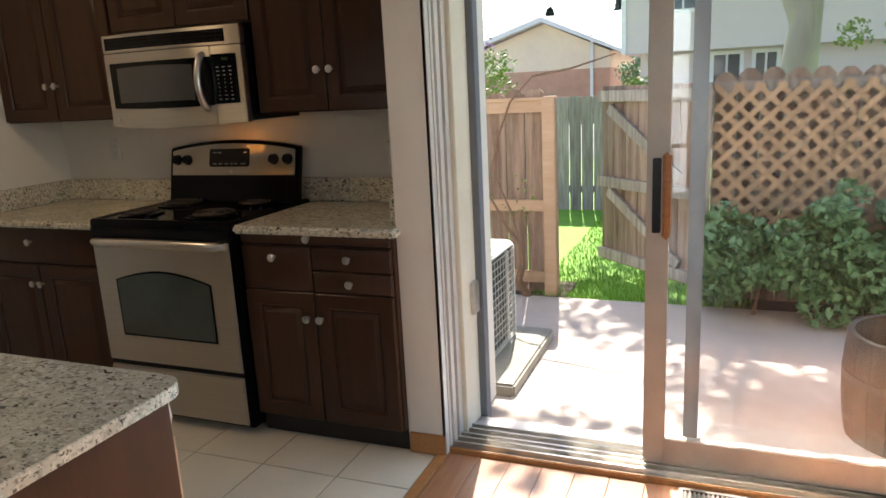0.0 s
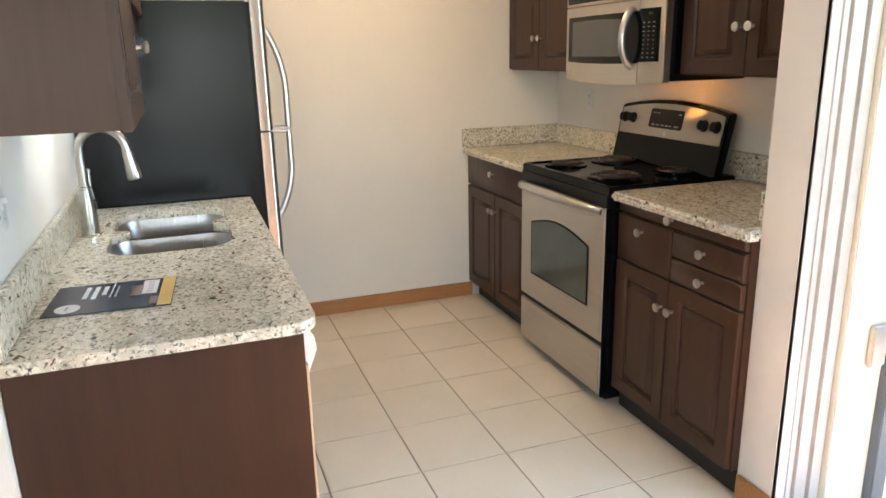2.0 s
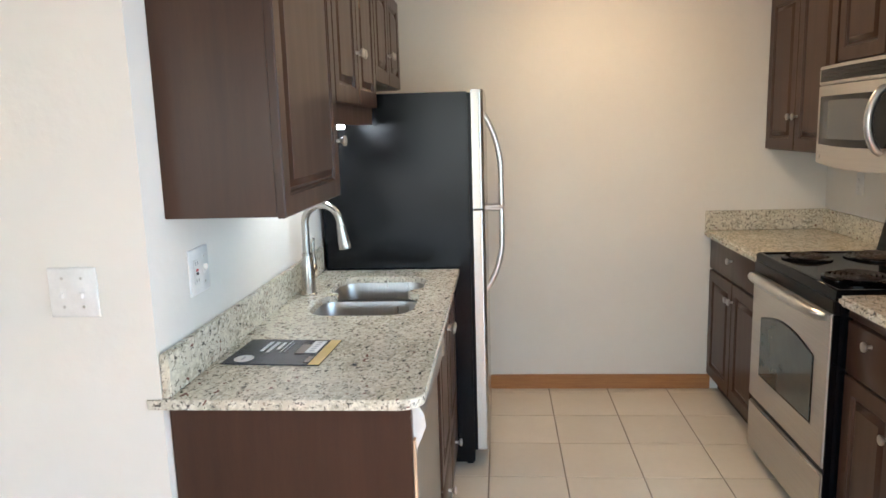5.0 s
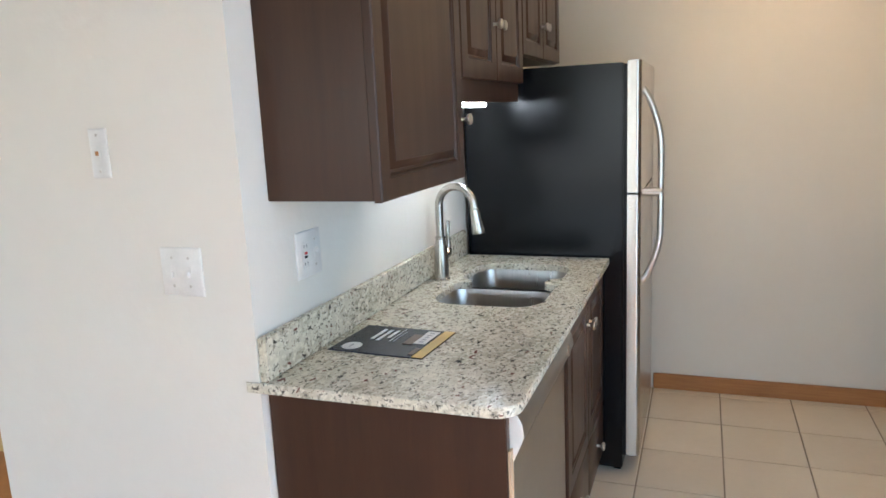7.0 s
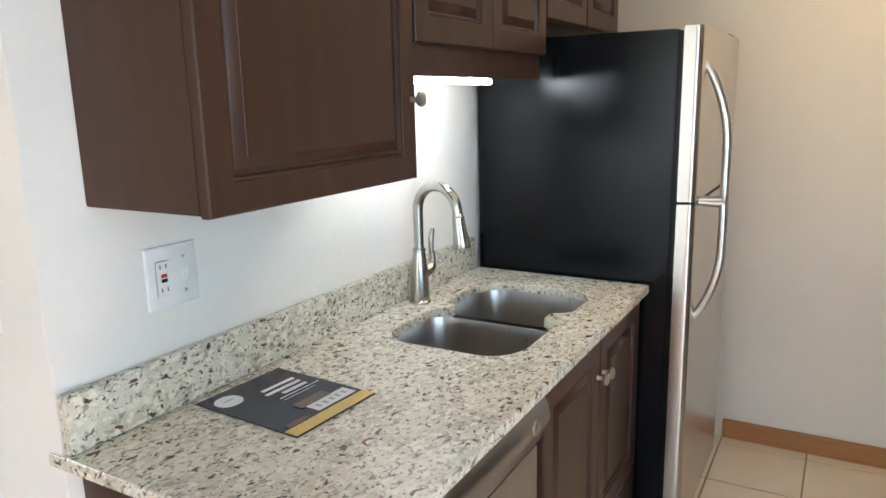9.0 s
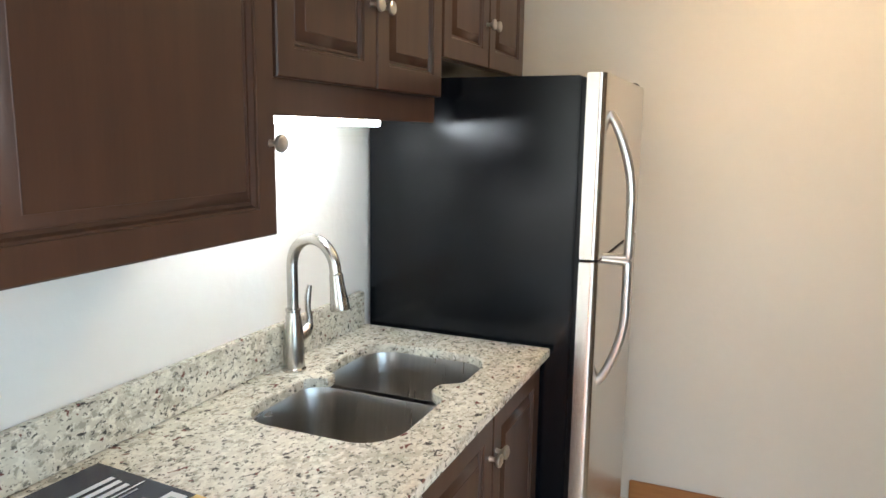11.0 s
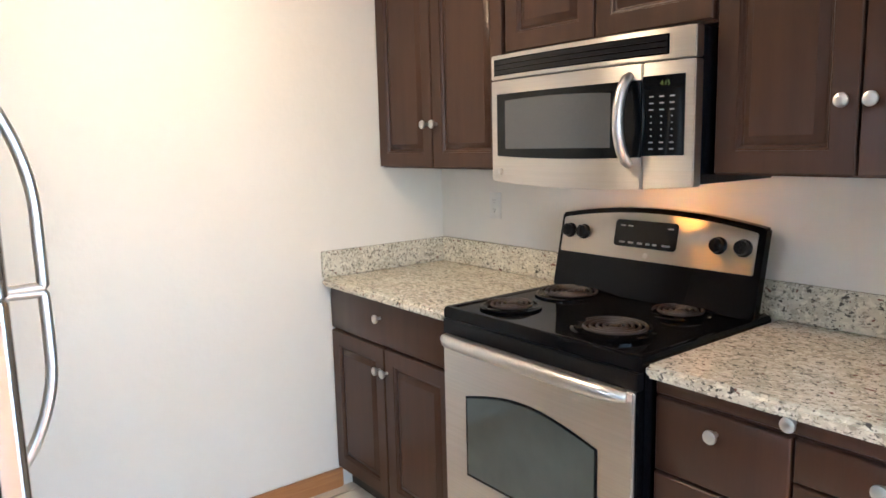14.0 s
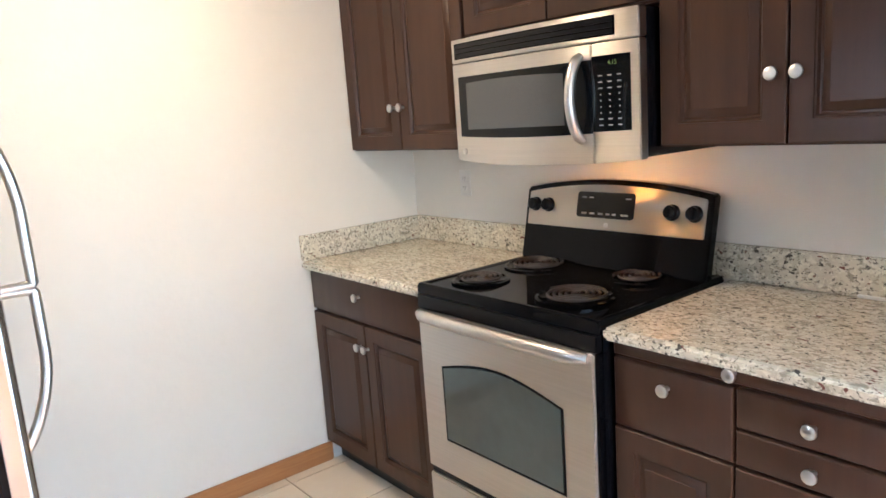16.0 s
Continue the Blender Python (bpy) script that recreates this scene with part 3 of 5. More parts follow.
def fridge_door(z0, z1, hz0, hz1, tip):
    """A rounded steel door and its bowed handle; tip: the end of the handle at the split."""
    bm = bmesh.new()
    n, outline = 10, []
    for i in range(n + 1):
        a = radians(90 * i / n)
        outline.append((FX1 - 0.022 + 0.022 * math.cos(a), 0.905 - 0.022 + 0.022 * math.sin(a)))
    outline += [(FX0 + 0.02 - 0.02 * math.sin(radians(90 * i / n)), 0.905 - 0.02 + 0.02 * math.cos(radians(90 * i / n))) for i in range(n + 1)]
    outline += [(FX0, 0.8525), (FX1, 0.8525)]
    bm = prism(outline, lambda u, v, d: (u, v, d), z0, z1, 0.0025)
    ob = part("door", bm, STEEL_V, r, "stainless door with rounded edges")
    x = FX1 - 0.075
    pts = []
    for i in range(17):
        q = i / 16
        bow = math.sin(math.pi * (0.5 * q)) if tip else 1
        z = hz0 + (hz1 - hz0) * q
        pts.append((x, 0.903 + 0.070 * math.sin(math.pi / 2 * min(1, q * 1.6)) ** 0.8, z))
    pts += [(x, 0.972, hz1 + (0.004 if hz1 > hz0 else -0.004)), (x, 0.903, hz1 + (0.006 if hz1 > hz0 else -0.006))]
    part("handle", tube(bmesh.new(), pts, [0.0125] * 17 + [0.011, 0.011], 14), CHROME, ob, "bowed steel bar handle")


fridge_door(1.166, 1.662, 1.56, 1.172, True)
fridge_door(0.075, 1.158, 0.80, 1.152, True)
part("hinge_cap", box(FX0 + 0.02, FX0 + 0.09, 0.83, 0.89, 1.6625, 1.675, bevel=0.004), BLACKPLASTIC, r)

# ---- range ----
g = thing("range", (1.183, 2.4, 0), "black and stainless electric coil range", "stove")
RX0, RX1, RF = 0.808, 1.558, 2.088
part("body", box(RX0, RX1, RF + 0.012, BACK_WALL - 0.01, 0.03, 0.90), BLACKCASE, g)
bm = bmesh.new()
nested(bm, RX0, RX1, RF - 0.004, BACK_WALL - 0.03, [(0, -0.030), (0, 0.0), (0.006, 0.008), (0.016, 0.0085), (0.026, 0.003), (0.032, 0.002)], lambda u, v, d: (u, v, 0.925 + d))
part("cooktop", tidy(bm, 0.003), BLACKGLOSS, g, "glossy black enamel cooktop")
FZ = RF - 0.012
arch = lambda u0, u1, v0, v1, rise: [(u0, v0), (u1, v0)] + [(u1 - (u1 - u0) * k / 16, v1 + rise * math.sin(math.pi * k / 16)) for k in range(17)]
to_front = lambda u, v, d: (u, FZ - d, v)
part("vent_trim", box(RX0 + 0.004, RX1 - 0.004, FZ + 0.002, RF + 0.02, 0.848, 0.896, bevel=0.003), BLACKPLASTIC, g)
door = part("oven_door", box(RX0 + 0.004, RX1 - 0.014, FZ, RF + 0.011, 0.285, 0.846, bevel=0.005), STEEL, g, "stainless oven door")
part("side_edge", box(RX1 - 0.013, RX1 - 0.002, FZ + 0.004, RF + 0.011, 0.04, 0.846, bevel=0.002), BLACKGLOSS, g)
win = arch(0.930, 1.428, 0.418, 0.664, 0.042)
part("window_trim", prism(arch(0.921, 1.437, 0.409, 0.668, 0.046), to_front, -0.001, 0.0015), BLACKGLOSS, door)
part("window", prism(win, to_front, -0.001, 0.0035), OVENGLASS, door, "arched oven window with a greenish reflection in its colour")
hp = [(RX0 + 0.020 + (RX1 - RX0 - 0.05) * k / 20, FZ - 0.006 - 0.042 * math.sin(math.pi * k / 20) ** 0.5, 0.834 + 0.010 * math.sin(math.pi * k / 20)) for k in range(21)]
bm = tube(bmesh.new(), hp, [0.014] + [0.0205] * 19 + [0.014], 16)
part("handle", bm, CHROME, door, "bowed satin steel handle")
part("gap", box(RX0 + 0.006, RX1 - 0.006, RF, RF + 0.011, 0.262, 0.284), BLACKPLASTIC, g)
part("drawer_front", box(RX0 + 0.004, RX1 - 0.014, FZ, RF + 0.011, 0.045, 0.262, bevel=0.006), STEEL, g, "stainless storage drawer")


def burner(x, y, r):
    z = 0.929
    b = part("burner", tidy(lathe(bmesh.new(), [(r + 0.022, 0.0), (r + 0.022, 0.004), (r + 0.012, 0.006), (r + 0.004, 0.001), (r * 0.3, -0.0005)], Matrix.Translation((x, y, z)), 36)), BLACKGLOSS, g, "black drip pan")
    turns = 4.5 if r > 0.08 else 3.6
    n = int(turns * 30)
    pts = [(x + (0.016 + (r - 0.016) * k / n) * math.cos(2 * math.pi * turns * k / n), y + (0.016 + (r - 0.016) * k / n) * math.sin(2 * math.pi * turns * k / n), z + 0.011) for k in range(n + 1)]
    part("coil", tube(bmesh.new(), pts, 0.0046, 6), COIL, b, "black spiral heating coil")
    part("coil_cap", tidy(lathe(bmesh.new(), [(0.013, 0.0), (0.013, 0.012), (0.009, 0.014)], Matrix.Translation((x, y, z)), 14)), COIL, b)


burner(0.958, 2.235, 0.075)
burner(0.960, 2.505, 0.095)
burner(1.345, 2.250, 0.095)
burner(1.362, 2.530, 0.075)

# backguard: leans back and has an arched top
PT = lambda u, v, d: (u, 2.605 + 0.22 * (v - 1.04) - d, v)
def guard_outline(inset, z0, z1, rise):
    u0, u1 = RX0 + inset, RX1 - inset
    return [(u0, z0), (u1, z0)] + [(u1 - (u1 - u0) * k / 24, z1 + rise * (1 - (2 * k / 24 - 1) ** 2)) for k in range(25)]
guard = part("backguard", prism(guard_outline(0.0, 0.93, 1.185, 0.035), PT, -0.040, 0.0, 0.006), BLACKGLOSS, g)
panel = part("control_panel", prism(guard_outline(0.018, 1.055, 1.172, 0.032), PT, -0.002, 0.006, 0.003), PANELSTEEL, g, "brushed stainless control panel")
part("display", prism(rounded(1.055, 1.290, 1.095, 1.180, 0.012), PT, 0.004, 0.009, 0.001), DARKGLASS, panel, "black glass clock display")
for u, w in ((1.078, 0.022), (1.112, 0.022), (1.148, 0.02), (1.180, 0.016), (1.205, 0.016), (1.240, 0.03)):
    part("button_mark", prism(rounded(u, u + w, 1.106, 1.112, 0.002, 2), PT, 0.008, 0.0094), KEYPRINT, panel)
for u, w in ((1.075, 0.02), (1.105, 0.02), (1.255, 0.02)):
    part("button_mark", prism(rounded(u, u + w, 1.160, 1.164, 0.0015, 2), PT, 0.008, 0.0094), KEYPRINT, panel)
for u in (0.862, 0.925, 1.428, 1.505):
    m = Matrix.Translation(PT(u, 1.128, 0.005)) @ Matrix.Rotation(radians(90 - 12.4), 4, "X")
    k = part("dial", tidy(lathe(bmesh.new(), [(0.026, 0.0), (0.0255, 0.006), (0.0215, 0.010), (0.0200, 0.024), (0.017, 0.027)], m, 24)), BLACKPLASTIC, panel, "black control dial")
    bm = box(-0.0045, 0.0045, -0.020, 0.020, 0.012, 0.032, bevel=0.002)
    bm.transform(m)
    part("grip", bm, BLACKPLASTIC, k)
m = Matrix.Translation(PT(1.183, 1.072, 0.005)) @ Matrix.Rotation(radians(90 - 12.4), 4, "X")
part("badge", tidy(lathe(bmesh.new(), [(0.009, 0.0), (0.009, 0.002), (0.007, 0.003)], m, 18)), CHROME, panel)

# ---- microwave ----
w = thing("microwave", (1.155, 2.53, 1.32), "stainless over-the-range microwave with black vents", "microwave")
MX0, MX1, MZ0, MZ1 = 0.790, 1.530, 1.316, 1.712
part("body", box(MX0 + 0.004, MX1 - 0.004, 2.345, BACK_WALL, MZ0 + 0.006, MZ1, bevel=0.003), BLACKCASE, w)
bow = lambda u: 2.318 - 0.024 * (1 - ((u - 1.155) / 0.377) ** 2)
MT = lambda u, v, d: (u, bow(u) - d, v)


def bowed(u0, u1, bottom, top, d0, d1, n=24, bevel=0.0):
    us = [u0 + (u1 - u0) * k / n for k in range(n + 1)]
    bm = bmesh.new()
    rows = [[bm.verts.new(MT(u, f(u), d)) for u in us] for f, d in ((bottom, d0), (bottom, d1), (top, d1), (top, d0))]
    for i in range(4):
        a, b = rows[i], rows[(i + 1) % 4]
        for k in range(n):
            bm.faces.new((a[k], a[k + 1], b[k + 1], b[k]))
    for k in (0, n):
        bm.faces.new([row[k] for row in rows])
    return tidy(bm, bevel, 2)


flat = lambda z: (lambda u: z)
sag = lambda z, s: (lambda u: z - s * (1 - ((u - 1.155) / 0.377) ** 2))
door = part("door", bowed(MX0, 1.385, sag(MZ0 + 0.002, 0.016), flat(1.632), -0.035, 0.0, bevel=0.003), STEEL, w, "bowed stainless door")
part("control_side", bowed(1.387, MX1, sag(MZ0 + 0.002, 0.016), flat(1.632), -0.035, 0.0, bevel=0.003), STEEL, w)
part("vent_frame", bowed(MX0, MX1, flat(1.636), flat(MZ1), -0.035, 0.0, bevel=0.003), STEEL, w)
for z in (1.652, 1.667, 1.682):
    part("vent_slat", bowed(MX0 + 0.022, MX1 - 0.075, flat(z), flat(z + 0.012), -0.002, 0.003), BLACKPLASTIC, w)
part("vent_recess", bowed(MX0 + 0.018, MX1 - 0.070, flat(1.648), flat(1.698), -0.002, 0.0012), BLACKGLOSS, w)
part("window_frame", bowed(MX0 + 0.032, 1.384, sag(1.398, 0.010), flat(1.590), -0.002, 0.0016), DARKGLASS, door)
part("window", bowed(MX0 + 0.075, 1.290, flat(1.418), lambda u: 1.560 + 0.012 * (1 - ((u - 1.04) / 0.3) ** 2), 0.0, 0.0026), SCREENGLASS, door, "grey mesh window")
keys = part("keypad", bowed(1.388, 1.505, sag(1.398, 0.004), flat(1.598), -0.002, 0.0016), DARKGLASS, w, "black glass keypad")
random.seed(4)
for row in range(9):
    z = 1.412 + row * 0.0165
    for col in range(3):
        u = 1.414 + col * 0.029
        ww = 0.004 if 2 <= row <= 5 else 0.012
        part("key_mark", bowed(u - ww / 2, u + ww / 2, flat(z), flat(z + 0.003), 0.001, 0.0024, 2), KEYPRINT, keys, smooth=False)
GREENGLOW = material("clock_digits", (0.10, 0.16, 0.03), 0.5)
hp = [(1.352, bow(1.352) - 0.004 - 0.050 * math.sin(math.pi * k / 20) ** 0.6, 1.372 + 0.232 * k / 20) for k in range(21)]
part("handle", tube(bmesh.new(), hp, [0.011] + [0.0145] * 19 + [0.011], 14), CHROME, door, "bowed chrome handle")
m = Matrix.Translation(MT(0.838, 1.346, 0)) @ Matrix.Rotation(radians(90), 4, "X")
part("badge", tidy(lathe(bmesh.new(), [(0.011, 0.0), (0.011, 0.003), (0.009, 0.004)], m, 18)), CHROME, door)

LENS = material("hob_light_lens", (0.9, 0.7, 0.4), 0.4)
lens = LENS.node_tree.nodes["Principled BSDF"]
lens.inputs["Emission Color"].default_value, lens.inputs["Emission Strength"].default_value = (1.0, 0.36, 0.06, 1), 20.0
for u in (1.20, 1.272):
    part("hob_light", box(u - 0.011, u + 0.011, 2.515, 2.538, MZ0 - 0.003, MZ0 + 0.008, bevel=0.002), LENS, w, "warm glowing lens of the hob light")

# ---- ceiling lamp and valance lamp ----
TUBE = material("lamp_tube", (0.9, 0.95, 1.0), 0.4)
tb = TUBE.node_tree.nodes["Principled BSDF"]
tb.inputs["Emission Color"].default_value, tb.inputs["Emission Strength"].default_value = (0.88, 0.95, 1.0, 1), 11.0
u = thing("under_cabinet_light", (1.46, 0.36, 1.60), "white fluorescent light behind the cabinet valance", "lamp")
part("housing", box(1.18, 1.74, 0.32, 0.405, 1.532, 1.6045, bevel=0.004), WHITEPLASTIC, u)
part("tube", tube(bmesh.new(), [(1.20, 0.362, 1.522), (1.72, 0.362, 1.522)], 0.008, 12), TUBE, u, "glowing tube")
SHADE = material("lamp_shade_glass", (0.9, 0.8, 0.6), 0.4)
nt = SHADE.node_tree.nodes["Principled BSDF"]
nt.inputs["Emission Color"].default_value, nt.inputs["Emission Strength"].default_value = (1.0, 0.66, 0.34, 1), 3.0
l = thing("ceiling_light", (0.75, 1.45, 2.44), "warm glowing dome light on the ceiling", "lamp")
part("base", tidy(lathe(bmesh.new(), [(0.15, -0.03), (0.15, 0.0)], Matrix.Translation((0.75, 1.45, 2.44)), 32)), NICKEL, l)
part("shade", tidy(lathe(bmesh.new(), [(0.02, -0.105), (0.07, -0.095), (0.11, -0.07), (0.138, -0.031)], Matrix.Translation((0.75, 1.45, 2.44)), 32)), SHADE, l, "glowing glass shade")

# ---- sliding door ----
sd = tagged(new("door_1"), "aluminium sliding glass door, half open", kind="structure")
frame_bm = bmesh.new()
for y0, y1, x in ((2.168, 2.20, 2.414), (2.206, 2.226, 2.416), (2.232, 2.262, 2.424), (2.270, 2.284, 2.417), (2.292, 2.330, 2.426)):
    box(2.398, x, y0, y1, 0.0, 2.08, frame_bm)
box(2.398, 2.4105, 2.168, 2.333, 0.0, 2.08, frame_bm)
part("jamb", frame_bm, LITALU, sd, "ridged aluminium jamb", smooth=False)
part("cream_jamb", box(2.398, 2.444, 2.3335, 2.505, -0.02, 2.08, bevel=0.003), VINYL, sd, "cream painted side jamb")
part("strike", box(2.4445, 2.464, 2.43, 2.49, 0.50, 0.635, bevel=0.004), CHROME, sd, "metal strike plate")
part("end_jamb", box(4.29, 4.33, 2.168, 2.50, 0.0, 2.08), FRAMEMETAL, sd)
part("head", box(2.40, 4.33, 2.168, 2.50, 2.04, 2.08), FRAMEMETAL, sd)
sill = box(2.40, 4.33, 2.205, 2.50, -0.06, 0.014)
for y in (2.222, 2.265, 2.300, 2.345, 2.385):
    box(2.425, 4.29, y, y + 0.010, 0.0145, 0.034, sill)
part("sill_track", sill, STEEL, sd, "worn aluminium sill with tracks", smooth=False)
part("sill_nose", box(2.412, 4.33, 2.192, 2.2045, -0.01, 0.022, bevel=0.004), OAK_X, sd, "oak sill nosing")


def glazed(name, x0, x1, y0, y1, z0, z1, stile, rail, label, first=FRAMEMETAL):
    p = part(name, box(x0, x0 + stile, y0, y1, z0, z1, bevel=0.004), first, sd, label)
    part("stile", box(x1 - stile, x1, y0, y1, z0, z1, bevel=0.004), FRAMEMETAL, p)
    part("bottom_rail", box(x0 + stile, x1 - stile, y0, y1, z0, z0 + rail, bevel=0.004), FRAMEMETAL, p)
    part("top_rail", box(x0 + stile, x1 - stile, y0, y1, z1 - 0.07, z1, bevel=0.004), FRAMEMETAL, p)
    pane = part("pane", box(x0 + stile - 0.005, x1 - stile + 0.005, (y0 + y1) / 2 - 0.003, (y0 + y1) / 2 + 0.003, z0 + rail - 0.005, z1 - 0.065), GLASS, p, "clear glass pane", smooth=False)
    pane.visible_shadow = False
    return p


slider = glazed("sliding_panel", 3.150, 4.13, 2.268, 2.306, 0.036, 2.035, 0.075, 0.105, "sliding glass panel pushed open")
glazed("fixed_panel", 3.285, 4.288, 2.342, 2.380, 0.036, 2.035, 0.050, 0.075, "fixed glass panel", STILEGREY)
part("handle_plate", box(3.170, 3.198, 2.258, 2.268, 0.90, 1.155, bevel=0.003), BLACKPLASTIC, slider, "black handle plate")
part("pull", box(3.205, 3.232, 2.222, 2.262, 0.885, 1.175, bevel=0.008, segments=3), OAK, slider, "wooden pull")
single("trim", box(2.255, 2.472, 2.506, 2.565, -0.10, 2.44, bevel=0.003), GREYTRIM, "grey exterior corner board", kind="structure")

# wide living-room window, unseen, added to let fill light in
w1 = tagged(new("added_window"), "wide white framed window, unseen, added for fill light", kind="structure")
fb = bmesh.new()
for y0, y1, z0, z1 in ((-3.08, -3.02, 0.42, 2.18), (1.52, 1.58, 0.42, 2.18), (-3.02, 1.52, 0.42, 0.48), (-3.02, 1.52, 2.12, 2.18), (-1.55, -1.49, 0.48, 2.12), (-0.01, 0.05, 0.48, 2.12)):
    box(8.62, 8.69, y0, y1, z0, z1, fb)
part("window_frame", fb, WHITEPLASTIC, w1, smooth=False)
w2 = tagged(new("window_2"), "tall narrow white framed window with crossbars", kind="structure")
fb = bmesh.new()
for x0, x1, z0, z1 in ((2.42, 2.47, 0.12, 2.12), (3.01, 3.06, 0.12, 2.12), (2.47, 3.01, 0.12, 0.18), (2.47, 3.01, 2.07, 2.12), (2.47, 3.01, 1.62, 1.66), (2.47, 3.01, 1.14, 1.19), (2.47, 3.01, 0.66, 0.70)):
    box(x0, x1, -3.29, -3.22, z0, z1, fb)
part("window_frame", fb, WHITEPLASTIC, w2, smooth=False)

# floor vent
v = thing("floor_vent", (3.45, 2.17, 0), "brown metal floor vent by the door", "vent")
VENT = material("vent_brown", (0.09, 0.065, 0.05), 0.5, 0.3)
fb = bmesh.new()
for x0, x1, y0, y1 in ((3.285, 3.62, 2.062, 2.078), (3.285, 3.62, 2.162, 2.178), (3.285, 3.300, 2.079, 2.161), (3.605, 3.62, 2.079, 2.161)):
    box(x0, x1, y0, y1, 0.0, 0.010, fb)
part("frame", fb, VENT, v, smooth=False)
for k in range(20):
    part("slat", box(3.304 + k * 0.015, 3.311 + k * 0.015, 2.079, 2.161, 0.0, 0.008), VENT, v, smooth=False)
# flat dark sheet standing for the shade below the slats
part("duct_shade", box(3.300, 3.605, 2.079, 2.161, -0.004, 0.001), TOEKICK, v)

# ---- wall plates ----


def plate(name, m, wide, high, label, category):
    """A bevelled wall plate that faces local -y, with two screws."""
    t = thing(name, m.translation, label, category)
    bm = nested(bmesh.new(), -wide / 2, wide / 2, -high / 2, high / 2, [(0, 0), (0, 0.003), (0.004, 0.006)], lambda u, v_, d: (u, -d, v_))
    bm.transform(m)
    part("plate", tidy(bm), WHITEPLASTIC, t)
    return t


def bit(t, m, name, u0, u1, v0, v1, d0, d1, mat, bevel=0.0, label=""):
    bm = box(u0, u1, -d1, -d0, v0, v1, bevel=bevel)
    bm.transform(m)
    return part(name, bm, mat, t, label)


def screw(t, m, u, v_):
    bm = lathe(bmesh.new(), [(0.0035, 0), (0.0035, 0.0008), (0.002, 0.0014)], Matrix.Translation((u, -0.006, v_)) @ Matrix.Rotation(radians(90), 4, "X"), 10)
    bm.transform(m)
    part("screw", tidy(bm), STEEL, t)


def toggle(t, m, u, up):
    bit(t, m, "toggle_slot", u - 0.006, u + 0.006, -0.013, 0.013, 0.0055, 0.0068, WHITEPLASTIC)
    bit(t, m, "toggle", u - 0.0045, u + 0.0045, -0.001 if up else -0.012, 0.012 if up else 0.001, 0.0068, 0.017, WHITEPLASTIC, 0.002)
    for q in (-0.033, 0.033):
        screw(t, m, u, q)


def receptacle(t, m, u, v_):
    bit(t, m, "socket", u - 0.017, u + 0.017, v_ - 0.014, v_ + 0.014, 0.0055, 0.0078, WHITEPLASTIC, 0.004)
    for q in (-0.0065, 0.0065):
        bit(t, m, "slot", u + q - 0.0012, u + q + 0.0012, v_ - 0.001, v_ + 0.007, 0.0078, 0.0082, GREYBITS)
    bit(t, m, "slot", u - 0.0022, u + 0.0022, v_ - 0.009, v_ - 0.005, 0.0078, 0.0082, GREYBITS)


EAST = Matrix.Rotation(radians(90), 4, "Z")
m = Matrix.Translation((2.4705, 0.006, 1.167)) @ EAST
t = plate("light_switch", m, 0.114, 0.114, "white double toggle switch on the cream wall", "switch")
toggle(t, m, -0.023, False)
toggle(t, m, 0.023, False)
m = Matrix.Translation((2.4705, -0.192, 1.442)) @ EAST
t = plate("phone_jack", m, 0.052, 0.114, "white narrow phone jack plate on the cream wall", "wall plate")
bit(t, m, "jack", -0.008, 0.008, -0.008, 0.008, 0.0055, 0.010, WHITEPLASTIC, 0.001)
bit(t, m, "contact", -0.005, 0.005, -0.005, 0.005, 0.0101, 0.0106, OAK, 0.0, "brass contact")
for q in (-0.042, 0.042):
    screw(t, m, 0, q)
m = Matrix.Translation((2.218, SINK_WALL + 0.0005, 1.164)) @ Matrix.Rotation(radians(180), 4, "Z")
t = plate("outlet_and_switch", m, 0.116, 0.118, "white outlet with red test button and a switch", "outlet")
bit(t, m, "socket", -0.040, -0.006, -0.033, 0.033, 0.0055, 0.008, WHITEPLASTIC, 0.002)
for v_ in (-0.022, 0.022):
    for q in (-0.0065, 0.0065):
        bit(t, m, "slot", -0.023 + q - 0.0012, -0.023 + q + 0.0012, v_ - 0.004, v_ + 0.004, 0.008, 0.0084, GREYBITS)
bit(t, m, "test_button", -0.030, -0.016, 0.001, 0.008, 0.008, 0.0096, RED, 0.001, "red test button")
bit(t, m, "reset_button", -0.030, -0.016, -0.008, -0.001, 0.008, 0.0096, BLACKPLASTIC, 0.001, "black reset button")
toggle(t, m, 0.026, True)
m = Matrix.Translation((0.331, BACK_WALL - 0.0005, 1.18))
t = plate("outlet", m, 0.070, 0.114, "white outlet on the wall behind the counter", "outlet")
receptacle(t, m, 0, -0.020)
receptacle(t, m, 0, 0.020)
m = Matrix.Translation((2.042, BACK_WALL - 0.0005, 1.212))
t = plate("outlet", m, 0.070, 0.114, "white outlet with an alarm plugged in below", "outlet")
receptacle(t, m, 0, 0.020)
d = thing("plug_in_alarm", (2.02, BACK_WALL - 0.02, 1.145), "white plug-in gas alarm in the outlet", "alarm")
m = Matrix.Translation((2.036, BACK_WALL - 0.0075, 1.145))
bit(d, m, "case", -0.036, 0.036, -0.062, 0.060, 0.0, 0.034, WHITEPLASTIC, 0.006)
for k in range(4):
    bit(d, m, "vent_slit", 0.012 - 0.006, 0.012 + 0.008, -0.040 + k * 0.007, -0.037 + k * 0.007, 0.034, 0.0346, GREYBITS)
for k in range(5):
    bit(d, m, "vent_slit", -0.030 + k * 0.010, -0.024 + k * 0.010, 0.050, 0.054, 0.034, 0.0346, GREYBITS)

